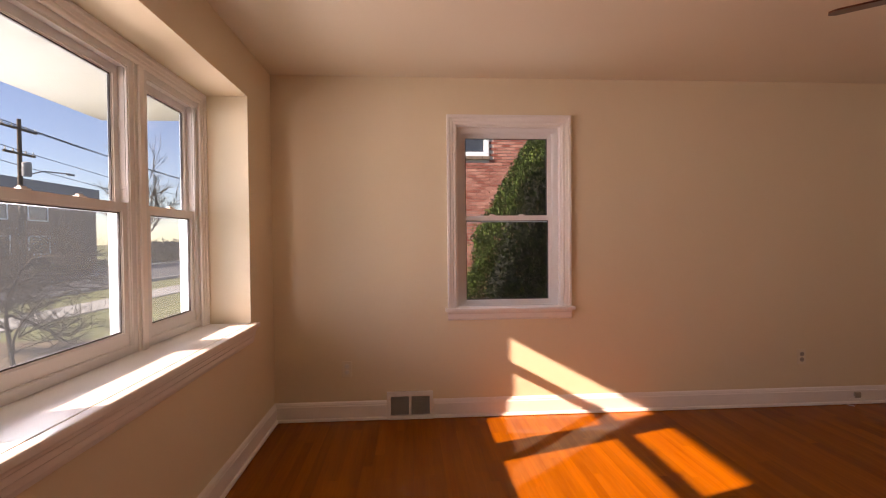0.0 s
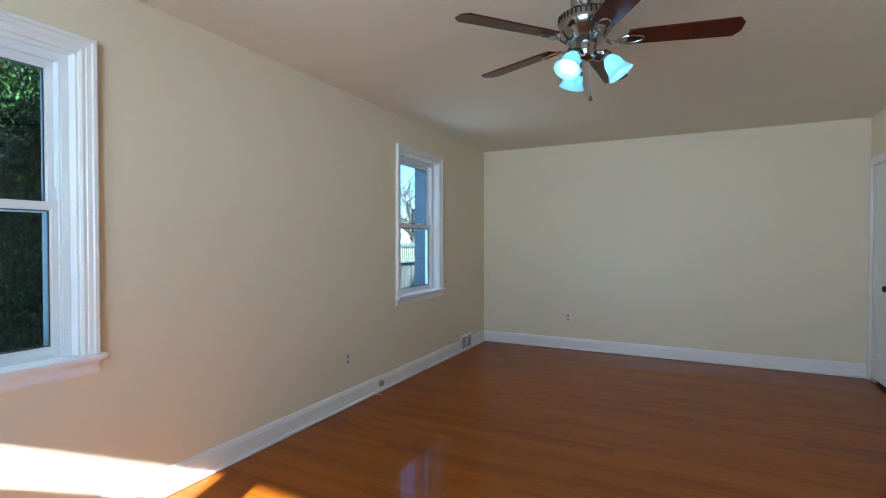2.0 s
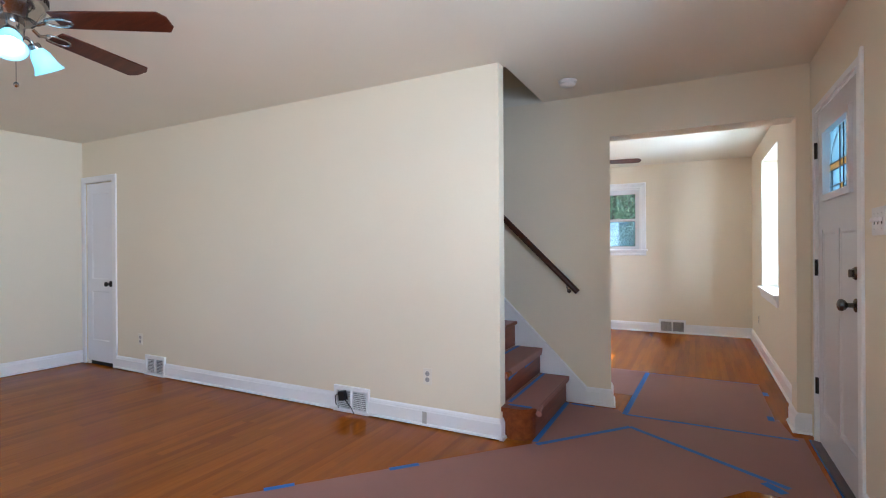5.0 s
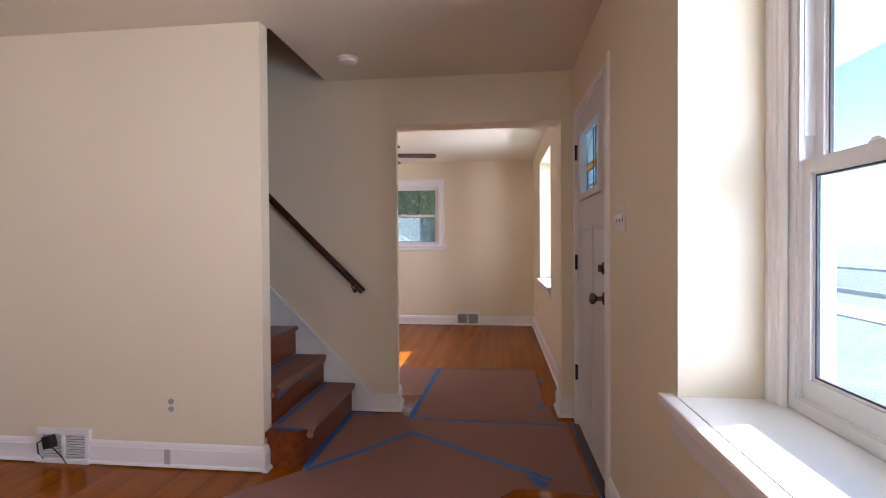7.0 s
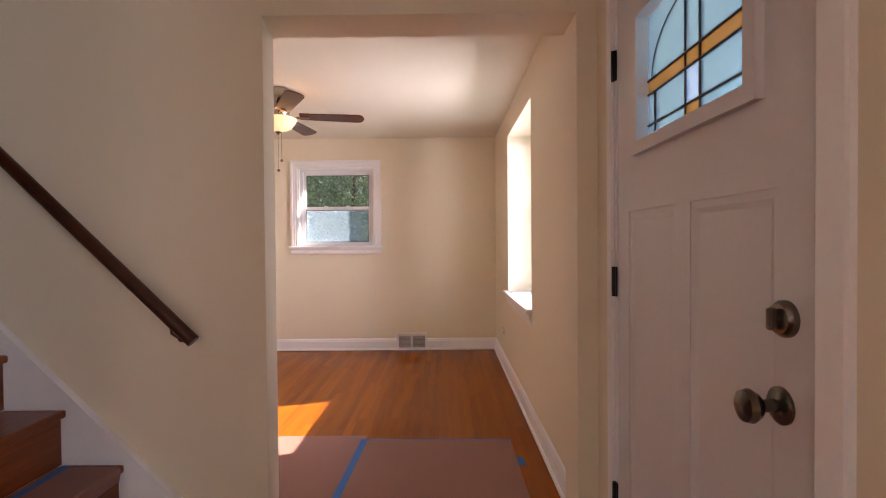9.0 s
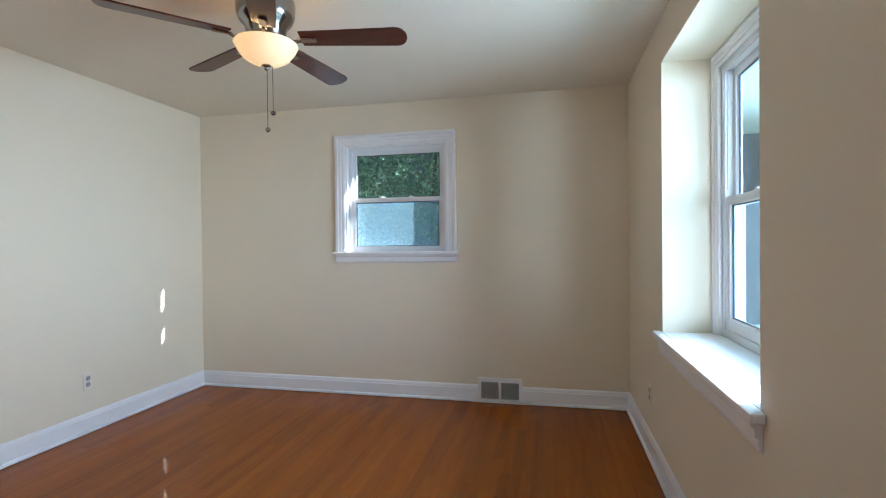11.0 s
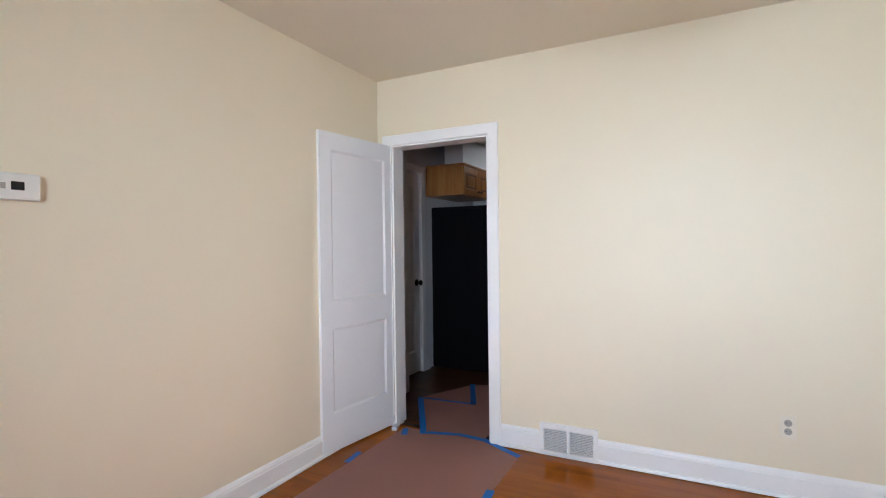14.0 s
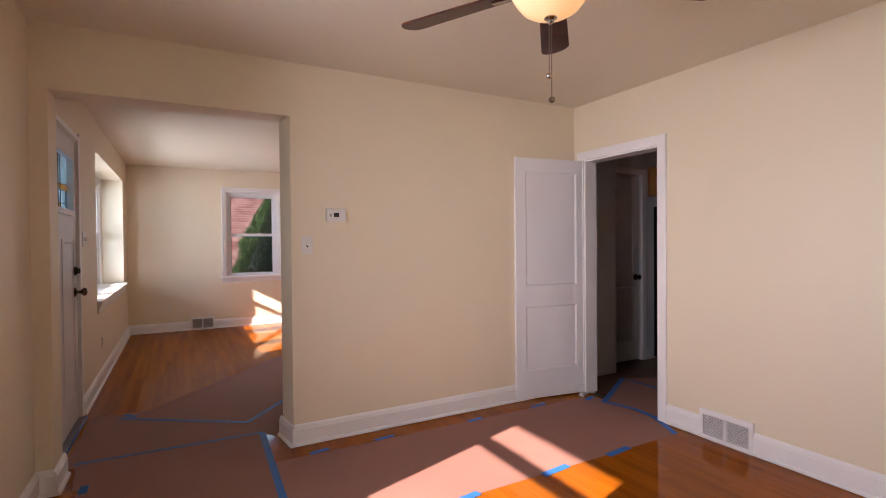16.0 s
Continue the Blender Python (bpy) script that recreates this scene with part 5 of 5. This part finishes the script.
bcol = ramp_between(bnt, brnd, (0.30, 0.075, 0.052), (0.56, 0.24, 0.185), 0.0, 1.0)
bmx = bnt.nodes.new("ShaderNodeMix")
bmx.data_type, bmx.blend_type = "RGBA", "MULTIPLY"
bmx.inputs["Factor"].default_value = 1.0
link(bnt, bcol, bmx.inputs["A"])
link(bnt, ramp_between(bnt, noise_at(bnt, bco, 14.0, 5.0, 0.7), (0.65,) * 3, (1.0,) * 3), bmx.inputs["B"])
bb = add(bnt, "ShaderNodeBsdfPrincipled", Roughness=0.85)
link(bnt, bmx.outputs["Result"], bb.inputs["Base Color"])
link(bnt, bb.outputs[0], bout.inputs["Surface"])
MORTAR = surface("pale_mortar", (0.50, 0.43, 0.39), 0.9, spread=0.12, large=4, grain=80, bump=0.3)
SIDING = surface("white_siding", (0.74, 0.77, 0.79), 0.5, spread=0.04, large=2, bump=0.1)
SHINGLE = surface("grey_shingles", (0.16, 0.15, 0.15), 0.85, spread=0.25, large=6, grain=40, bump=0.5, lift=0.01)
FENCEWOOD = wood("weathered_fence_boards", (0.34, 0.29, 0.24), (0.62, 0.56, 0.49), "Z", 0.75, 0.0, 0.2, 0.5, False)
FENCEBOARD = wood("grey_fence_boards", (0.15, 0.12, 0.10), (0.31, 0.265, 0.225), "Z", 0.8, 0.0, 0.22, 0.5, False)
ROADM = surface("worn_asphalt", (0.075, 0.075, 0.078), 0.9, spread=0.25, large=0.6, grain=50, bump=0.4, lift=0.006)
WALKM = surface("pale_concrete_walk", (0.32, 0.305, 0.28), 0.85, spread=0.12, large=1.5, grain=60, bump=0.3, lift=0.003)
DARKBRICK = surface("brown_brick_building", (0.20, 0.135, 0.10), 0.85, spread=0.2, large=4, grain=30, bump=0.3)
METALROOF = surface("grey_roof_band", (0.30, 0.31, 0.33), 0.6, spread=0.1, large=1, bump=0.05)
DARKWIN = surface("dark_window_glass", (0.05, 0.065, 0.085), 0.12, spread=0.1, large=3, bump=0.0)
LEAFLITTER = surface("leaf_litter", (0.17, 0.11, 0.06), 0.95, spread=0.4, large=3, grain=40, bump=0.7, lift=0.02)
GROUND = -0.55

# arborvitae before the first north window
shrub = base("conifer_shrub", pose(1.93, 5.45, GROUND), "tall dense green conical arborvitae shrub", "shrub")
part("trunk", tube([(0, 0, 0), (0.02, 0.01, 1.2), (0, 0, 2.7)], 0.07, 8, 0.015), BARK, shrub)
pts = []
while len(pts) < 120000:
    t = random.random() ** 1.35
    z = 0.05 + 3.30 * t
    rr = 1.42 * (1 - t ** 1.75) ** 0.92 * (1 + 0.10 * noise.noise(Vector((z * 2.2, len(pts) * 0.0007, 3))))
    a = random.uniform(0, 2 * math.pi)
    rr *= 1 + 0.16 * noise.noise(Vector((math.cos(a) * 2.2, math.sin(a) * 2.2, z * 2.2)))
    rr *= random.choice((1.0, 0.98, 0.95, 0.91, 0.84)) * random.uniform(0.96, 1.03)
    pts.append((rr * math.cos(a), rr * math.sin(a), z))
v, f = leaf_cloud(pts, 0.030, 0.55, lambda p: (p[0] * 0.6, p[1] * 0.6, 0.7))
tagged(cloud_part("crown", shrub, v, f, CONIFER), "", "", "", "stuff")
# solid core behind the leaves, its shade put into the colour
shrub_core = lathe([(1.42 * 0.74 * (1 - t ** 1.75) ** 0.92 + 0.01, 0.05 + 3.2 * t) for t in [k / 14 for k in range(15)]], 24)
part("shade_core", shrub_core, SHADEDTWIG, shrub, "solid core coloured near black for the shade between branches")

# holly hedge behind the south window
hedge = base("holly_tree", pose(1.4, -7.9, GROUND), "dense dark glossy holly behind the dining room window", "shrub")
for k in range(5):
    x = -2.6 + 1.3 * k
    part("trunk", tube([(x, 0, 0), (x + 0.1, 0.05, 1.5), (x - 0.05, 0.2, 3.2)], 0.07, 7, 0.02), BARK, hedge)
pts = []
while len(pts) < 85000:
    x, y, z = random.uniform(-3.6, 3.6), random.uniform(-0.9, 0.7), random.uniform(0.0, 4.6)
    q = noise.noise(Vector((x * 1.3, y * 1.3, z * 1.3)))
    if q > -0.33 and y < 0.55 + 0.5 * noise.noise(Vector((x, 7, z))):
        pts.append((x, y, z))
v, f = leaf_cloud(pts, 0.062)
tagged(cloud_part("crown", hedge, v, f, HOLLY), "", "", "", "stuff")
bm = bmesh.new()
box(bm, -5, 8, -13.2, -12.9, GROUND, 5.0)
tagged(part("neighbour_wall", bm, DARKBRICK), "shaded brown brick wall beyond the holly", "wall", "", "structure")


# neighbour's brick house to the north
house = base("brick_house", pose(0, 12.0, GROUND), "red brick neighbouring house with white windows", "house")
HW = (1.10, 2.16, 3.88, 5.0)        # its window, x and height over ground
RIDGE = -0.2


def rake(x):
    return 4.69 - 0.84 * (abs(x - RIDGE) - 3.31)


core = slab("X", -2.5, 2.3, 0.012, 7.0, 0.0, 5.1, [HW])
gable_wall = prism([(2.3, 0.0), (5.2, 0.0), (5.2, rake(5.2)), (2.3, rake(2.3))], "Y", 0.012, 7.0)
gable_top = prism([(-2.5, 5.1), (2.3, 5.1), (2.3, rake(2.3)), (RIDGE, rake(RIDGE)), (-2.5, rake(-2.5))], "Y", 0.012, 7.0)
part("wall", merged(core, gable_wall, gable_top), MORTAR, house)
bv, bf = [], []
row = 0
z = 0.3
while z < 5.05:
    x = -0.8 - (0.1065 if row % 2 else 0.0)
    while x < 5.2:
        x0, x1, z0, z1 = x, x + 0.203, z, z + 0.064
        if not (x1 > HW[0] - 0.02 and x0 < HW[1] + 0.02 and z1 > HW[2] - 0.10 and z0 < HW[3]) and z1 < rake(x1) - 0.01:
            k = len(bv)
            j = random.uniform(-0.002, 0.002)
            bv += [(x0, j, z0), (x1, j, z0), (x1, j, z1), (x0, j, z1), (x0, 0.02, z0), (x1, 0.02, z0), (x1, 0.02, z1), (x0, 0.02, z1)]
            bf += [(k, k + 1, k + 2, k + 3), (k, k + 4, k + 5, k + 1), (k + 1, k + 5, k + 6, k + 2), (k + 2, k + 6, k + 7, k + 3), (k + 3, k + 7, k + 4, k)]
        x += 0.213
    z += 0.0745
    row += 1
tagged(cloud_part("bricks", house, bv, bf, BRICK), "red bricks with pale mortar joints", "", "", "stuff")
hwn = part("window", ring(HW[0], HW[1], HW[2], HW[3], 0.075, -0.02, 0.10), SIDING, house, "white framed window")
part("sash", merged(ring(HW[0] + 0.075, HW[1] - 0.075, HW[2] + 0.075, HW[3] - 0.075, 0.035, 0.03, 0.07), soft_box(HW[0] + 0.11, HW[1] - 0.11, 0.03, 0.07, (HW[2] + HW[3]) / 2 - 0.02, (HW[2] + HW[3]) / 2 + 0.02, 0.004)), SIDING, hwn)
g = bmesh.new()
box(g, HW[0] + 0.10, HW[1] - 0.10, 0.075, 0.085, HW[2] + 0.10, HW[3] - 0.10)
part("pane", g, DARKWIN, hwn)
for k in range(6):
    part("sill_brick", soft_box(HW[0] - 0.03 + 0.187 * k, HW[0] - 0.03 + 0.180 + 0.187 * k, -0.045, 0.10, HW[2] - 0.085, HW[2] - 0.004, 0.006), DARKBRICK, hwn)
part("cable", tube([(2.42, -0.012, 2.15), (2.45, -0.012, 2.45), (2.44, -0.012, 2.75), (2.20, -0.012, 2.82)], 0.012, 6), BLACKPLASTIC, house)
for name, lo, hi, ya, yb, mt in (("rake_board", 0.004, 0.24, -0.30, -0.262, SIDING), ("soffit", 0.006, 0.03, -0.26, 0.010, SIDING), ("roof", 0.245, 0.36, -0.36, 7.3, SHINGLE)):
    for end in (5.5, -2.7):
        r = [(RIDGE, rake(RIDGE) + lo), (end, rake(end) + lo), (end, rake(end) + hi), (RIDGE, rake(RIDGE) + hi)]
        part(name, prism(r if end > 0 else r[::-1], "Y", ya, yb), mt, house)

# wooden fence and white garage to the north-east
fence = base("wooden_fence", pose(5.2, 6.9, GROUND), "weathered wooden board fence with a lattice top", "fence")
x = 0.0
posts = [mesh_of("post", soft_box(-0.045, 0.045, -0.045, 0.045, 0.0, 1.86, 0.006), FENCEWOOD)]
board_me = mesh_of("board", soft_box(0.0, 0.136, -0.010, 0.010, 0.03, 1.36, 0.004), FENCEBOARD)
picket_me = mesh_of("picket", soft_box(-0.012, 0.012, -0.008, 0.008, 1.46, 1.72, 0.002), FENCEWOOD)
for k in range(6):
    p = new("post", posts[0])
    p.parent, p.location = fence, (2.4 * k + 0.55, 0, 0)
    part("cap", soft_box(2.4 * k + 0.49, 2.4 * k + 0.61, -0.06, 0.06, 1.861, 1.895, 0.010), FENCEWOOD, fence)
    if k < 5:
        for z0 in (1.365, 1.725):
            part("rail", soft_box(2.4 * k + 0.596, 2.4 * k + 2.904, -0.035, 0.035, z0, z0 + 0.075, 0.005), FENCEWOOD, fence)
        for j in range(16):
            b = new("board", board_me)
            b.parent, b.location = fence, (2.4 * k + 0.60 + 0.144 * j, 0.02, 0)
        for j in range(26):
            b = new("picket", picket_me)
            b.parent, b.location = fence, (2.4 * k + 0.64 + 0.087 * j, 0, 0)

garage = base("garage", pose(12.3, 10.6, GROUND), "white gabled garage behind the fence", "garage")
part("wall", prism([(-2.3, 0.0), (2.3, 0.0), (2.3, 2.15), (0.0, 3.30), (-2.3, 2.15)], "Y", 0.0, 5.0), SIDING, garage)
for sgn in (-1, 1):
    rp = [(0.0, 3.30), (sgn * 2.6, 2.00), (sgn * 2.6, 2.10), (0.0, 3.42)]
    part("roof", prism(rp if sgn < 0 else rp[::-1], "Y", -0.25, 5.2), SHINGLE, garage)
    fb = [(0.0, 3.20), (sgn * 2.6, 1.90), (sgn * 2.6, 1.995), (0.0, 3.295)]
    part("fascia", prism(fb, "Y", -0.27, -0.235), SIDING, garage)


def bare_tree(name, x, y, height, radius, seed, label, material, levels=4, upright=0.6, twigs=5):
    """A leafless tree: tapered trunk, limbs and twigs."""
    rnd = random.Random(seed)
    t = base(name, pose(x, y, GROUND), label, "tree")
    limbs, trunks = [], []

    def grow(p, d, l, r, level):
        q, pts = p, [p]
        for _ in range(3):
            d = (d + Vector((rnd.gauss(0, 0.13), rnd.gauss(0, 0.13), rnd.gauss(0.03, 0.08)))).normalized()
            q = q + d * l / 3
            pts.append(q)
        (trunks if level == 0 else limbs).append(tube(pts, r, 7 if level < 2 else 4, r * 0.55))
        if level < levels:
            for _ in range(twigs if level else twigs + 2):
                k = rnd.uniform(0.35, 1.0)
                at = pts[0].lerp(pts[-1], k) if k < 0.95 else pts[-1]
                side = Vector((rnd.gauss(0, 1), rnd.gauss(0, 1), rnd.gauss(0.2, 0.5))).normalized()
                grow(at, (d * upright + side * (1 - upright * 0.5)).normalized(), l * rnd.uniform(0.5, 0.75), r * 0.5, level + 1)

    grow(Vector((0, 0, 0)), Vector((0, 0, 1)), height * 0.42, radius, 0)
    part("trunk", merged(*trunks), material, t)
    ob = part("crown", merged(*limbs), material, t)
    tagged(ob, "", "", "", "stuff")
    return t


bare_tree("bare_tree", 14.5, 15.5, 9.0, 0.20, 4, "leafless tree behind the garage", BARK, 4, 0.6, 6)
bare_tree("bare_tree", 19.0, 12.0, 8.0, 0.17, 9, "leafless tree beyond the fence", BARK)
bare_tree("bare_tree", -14.6, 28.5, 8.0, 0.12, 6, "leafless street tree with fine branches", BARK, 4, 0.85)
bare_tree("bare_bush", -4.6, 6.4, 3.2, 0.034, 12, "brown leafless bush on the front lawn", TWIG, 4, 0.45, 8)
bare_tree("bare_bush", -6.0, 4.6, 2.3, 0.028, 17, "brown leafless bush on the front lawn", TWIG, 4, 0.35, 6)
bare_tree("bare_bush", -7.6, 8.6, 2.4, 0.028, 21, "brown leafless bush on the front lawn", TWIG, 4, 0.35, 6)

# evergreen clump beyond the fence
ev = base("evergreen_shrub", pose(16.6, 8.6, GROUND), "rounded evergreen shrub behind the fence", "shrub")
part("trunk", tube([(0, 0, 0), (0, 0, 1.3)], 0.06, 7, 0.02), BARK, ev)
pts = []
for k in range(2600):
    d = Vector((random.gauss(0, 1), random.gauss(0, 1), random.gauss(0, 0.8))).normalized()
    r = 0.85 * (1 + 0.25 * noise.noise(d * 2.4)) * random.choice((1, 0.95, 0.8))
    pts.append((d.x * r, d.y * r, 1.25 + d.z * r * 0.95))
v, f = leaf_cloud(pts, 0.10)
tagged(cloud_part("crown", ev, v, f, CONIFER), "", "", "", "stuff")

# clipped hedge at the far end of the lawns
far = base("far_hedge", pose(-17.0, 47.0, GROUND), "dark brown winter hedge far down the street", "hedge")
# solid block whose near-black colour paints the hedge's inner shade
part("hedge_shade_core", soft_box(-9.0, 9.0, -0.4, 0.4, 0.0, 1.9, 0.15), SHADEDTWIG, far)
pts = [(random.uniform(-9.2, 9.2), random.uniform(-0.8, 0.6), random.uniform(0.0, 2.3) * (0.85 + 0.3 * noise.noise(Vector((k * 0.01, 2, 5))))) for k in range(7000)]
v, f = leaf_cloud(pts, 0.20)
tagged(cloud_part("crown", far, v, f, TWIG), "", "", "", "stuff")

# front: path, pavement, road, building, pole
bm = bmesh.new()
box(bm, -2.6, -1.121, -5.5, 4.2, -0.60, -0.22)
tagged(part("front_terrace", bm, WALKM), "raised pale concrete terrace under the front windows", "terrace", "", "structure")
bm = bmesh.new()
box(bm, -9.6, -8.2, -60, 90, -0.56, -0.52)
tagged(part("pavement", bm, WALKM), "pale concrete pavement along the street", "pavement", "", "structure")
bm = bmesh.new()
box(bm, -8.2, -2.61, 3.0, 4.1, -0.56, -0.525)
tagged(part("garden_path", bm, WALKM), "pale concrete garden path across the lawn", "path", "", "structure")
bm = bmesh.new()
box(bm, -21.0, -12.0, -90, 140, -0.60, -0.545)
tagged(part("road", bm, ROADM), "worn grey asphalt street", "road", "", "structure")
for x in (-21.15, -12.0):
    bm = soft_box(x, x + 0.15, -90, 140, -0.60, -0.42, 0.02)
    tagged(part("kerb", bm, WALKM), "pale concrete kerb beside the street", "kerb", "", "structure")
bm = bmesh.new()
box(bm, -7.4, -3.4, 4.3, 9.6, -0.56, -0.535)
tagged(part("planting_bed", bm, LEAFLITTER), "planting bed covered in brown leaves", "bed", "", "structure")

bld = base("commercial_building", pose(-31.0, 20.0, GROUND), "brown brick flat-roofed building across the street", "building")
part("wall", slab("Y", -6.0, 30.8, -14.0, 0.0, 0.0, 6.0, [(1.0 + 4.2 * k, 3.2 + 4.2 * k, 3.7, 5.2) for k in range(6)] + [(1.0 + 4.2 * k, 3.4 + 4.2 * k, 0.9, 2.5) for k in range(6)]), DARKBRICK, bld)
for k in range(6):
    for z0, z1, w in ((3.7, 5.2, 2.2), (0.9, 2.5, 2.4)):
        y0 = 1.0 + 4.2 * k
        wb = ring(y0, y0 + w, z0, z1, 0.08, -0.14, -0.04)
        win_ob = part("window", moved(wb, pose(0, 0, 0, 0, 0, 90) @ pose(0, 0, 0)), SIDING, bld)
        g = bmesh.new()
        box(g, -0.001 + 0.05, 0.07, y0 + 0.08, y0 + w - 0.08, z0 + 0.08, z1 - 0.08)
        part("pane", g, DARKWIN, win_ob)
part("parapet", soft_box(-14.2, 0.25, -6.2, 31.0, 6.001, 7.1, 0.03), METALROOF, bld, "grey metal roof band")
part("sign_board", soft_box(0.001, 0.06, 14.2, 16.2, 1.2, 3.4, 0.01), SIDING, bld, "plain white sign board")

pole = base("utility_pole", pose(-25.0, 33.5, GROUND), "wooden utility pole with crossarms and wires", "utility pole")
part("post", tube([(0, 0, 0), (0, 0, 9.9)], 0.17, 12, 0.12), BARK, pole, "", True)
for z, w in ((9.2, 1.5), (7.6, 1.3)):
    cb = part("crossarm", soft_box(-0.06, 0.06, -w, w, z, z + 0.14, 0.01), BARK, pole)
    for y in (-w + 0.15, -w * 0.4, w * 0.4, w - 0.15):
        part("insulator", moved(lathe([(0.05, 0), (0.06, 0.06), (0.03, 0.12), (0.04, 0.18), (0.01, 0.22)], 10), pose(0, y, z + 0.141)), GRILLE, cb)
part("transformer", lathe([(0.24, 6.2), (0.26, 6.25), (0.26, 7.05), (0.20, 7.12), (0.02, 7.16)], 18), METALROOF, pole, "", True).location = (0.42, 0, 0)
part("lamp_arm", tube([(0, 0, 6.2), (0.3, 1.6, 6.75), (0.5, 3.6, 6.85)], 0.045, 8), METALROOF, pole)
part("lamp_head", moved(soft_box(-0.12, 0.12, -0.35, 0.35, -0.09, 0.06, 0.05, 2), pose(0.5, 3.9, 6.85)), METALROOF, pole, "street lamp head")
for z, y, sag in ((9.42, -1.3, 0.6), (9.42, 0.6, 0.7), (9.42, 1.3, 0.6), (7.8, 1.1, 0.9), (6.9, 0.0, 1.0)):
    wpts = [(0.0, y + s * 55, z - sag * 4 * s * (1 - s)) for s in np.linspace(-1, 1, 15)]
    part("wire", tube(wpts, 0.022, 5), BLACKPLASTIC, pole)


# ---------------------------------------------------------------- floorboards
def plank_mesh(length, width=0.0569):
    bm = bmesh.new()
    w, l = width / 2, length / 2
    lo = [bm.verts.new(p) for p in ((-w, -l, -0.019), (w, -l, -0.019), (w, l, -0.019), (-w, l, -0.019))]
    hi = [bm.verts.new(p) for p in ((-w, -l, 0), (w, -l, 0), (w, l, 0), (-w, l, 0))]
    for i in range(4):
        j = (i + 1) % 4
        bm.faces.new((lo[i], lo[j], hi[j], hi[i]))
    bm.faces.new(hi)
    return bm


PITCH = 0.0571
LENGTHS = (0.62, 0.78, 0.94, 1.16, 1.40)
PLANKS = {l: mesh_of("floorboard", plank_mesh(l - 0.0005), OAK) for l in LENGTHS}


def strips(x0, x1, y0, y1):
    """Random strip flooring that fills a rectangle: rows of (x, middle y, length, standard?)."""
    out = []
    x = x0 + PITCH / 2
    while x < x1 + PITCH / 2 - 0.001:
        y = y0 - random.uniform(0.0, 0.9)
        while y < y1:
            l = random.choice(LENGTHS)
            a, b = max(y, y0), min(y + l, y1)
            if b - a > 0.02:
                out.append((x, (a + b) / 2, b - a, l if a == y and b == y + l else None))
            y += l
        x += PITCH
    return out


rows = strips(W, E, LIV_S, N) + strips(W, 1.045, MID_S, LIV_S) + strips(W, DIN_E, S, MID_S)
near = [r for r in rows if r[3] and ((0.4 < r[0] < 3.4 and 1.0 < r[1] < 3.6) or (0.2 < r[0] < 2.6 and -4.9 < r[1] < -2.3))][:295]
chosen = set(id(r) for r in near)
for x, y, l, std in near:
    ob = new("floorboard", PLANKS[std])
    ob.location = (x, y, 0.0)
    ob.parent = FLOOR
rest_v, rest_f = [], []
for r in rows:
    if id(r) in chosen:
        continue
    x, y, l, std = r
    w, h2 = 0.0569 / 2, l / 2 - 0.0003
    k = len(rest_v)
    rest_v += [(x + i * w, y + j * h2, z) for z in (-0.019, 0.0) for i, j in ((-1, -1), (1, -1), (1, 1), (-1, 1))]
    for i in range(4):
        j = (i + 1) % 4
        rest_f.append((k + i, k + j, k + 4 + j, k + 4 + i))
    rest_f.append((k + 4, k + 5, k + 6, k + 7))
me = bpy.data.meshes.new("floorboards")
me.from_pydata(rest_v, [], rest_f)
me.materials.append(OAK_REST)
ob = new("floorboards", me)
ob.parent = FLOOR
tagged(ob, "", "", "", "stuff")

krows = strips(3.05, 5.65, S, -1.02) + strips(3.66, 5.65, -1.02, -0.90)
kv, kf = [], []
for x, y, l, std in krows:
    w, h2 = 0.0562 / 2, l / 2 - 0.0004
    k = len(kv)
    kv += [(x - w, y - h2, -0.019), (x + w, y - h2, -0.019), (x + w, y + h2, -0.019), (x - w, y + h2, -0.019), (x - w, y - h2, -0.001), (x + w, y - h2, -0.001), (x + w, y + h2, -0.001), (x - w, y + h2, -0.001)]
    for i in range(4):
        j = (i + 1) % 4
        kf.append((k + i, k + j, k + 4 + j, k + 4 + i))
    kf.append((k + 4, k + 5, k + 6, k + 7))
me = bpy.data.meshes.new("kitchen_floorboards")
me.from_pydata(kv, [], kf)
me.materials.append(KOAK)
ob = new("kitchen_floorboards", me)
ob.parent = FLOOR
tagged(ob, "dark stained kitchen floorboards", "", "", "stuff")
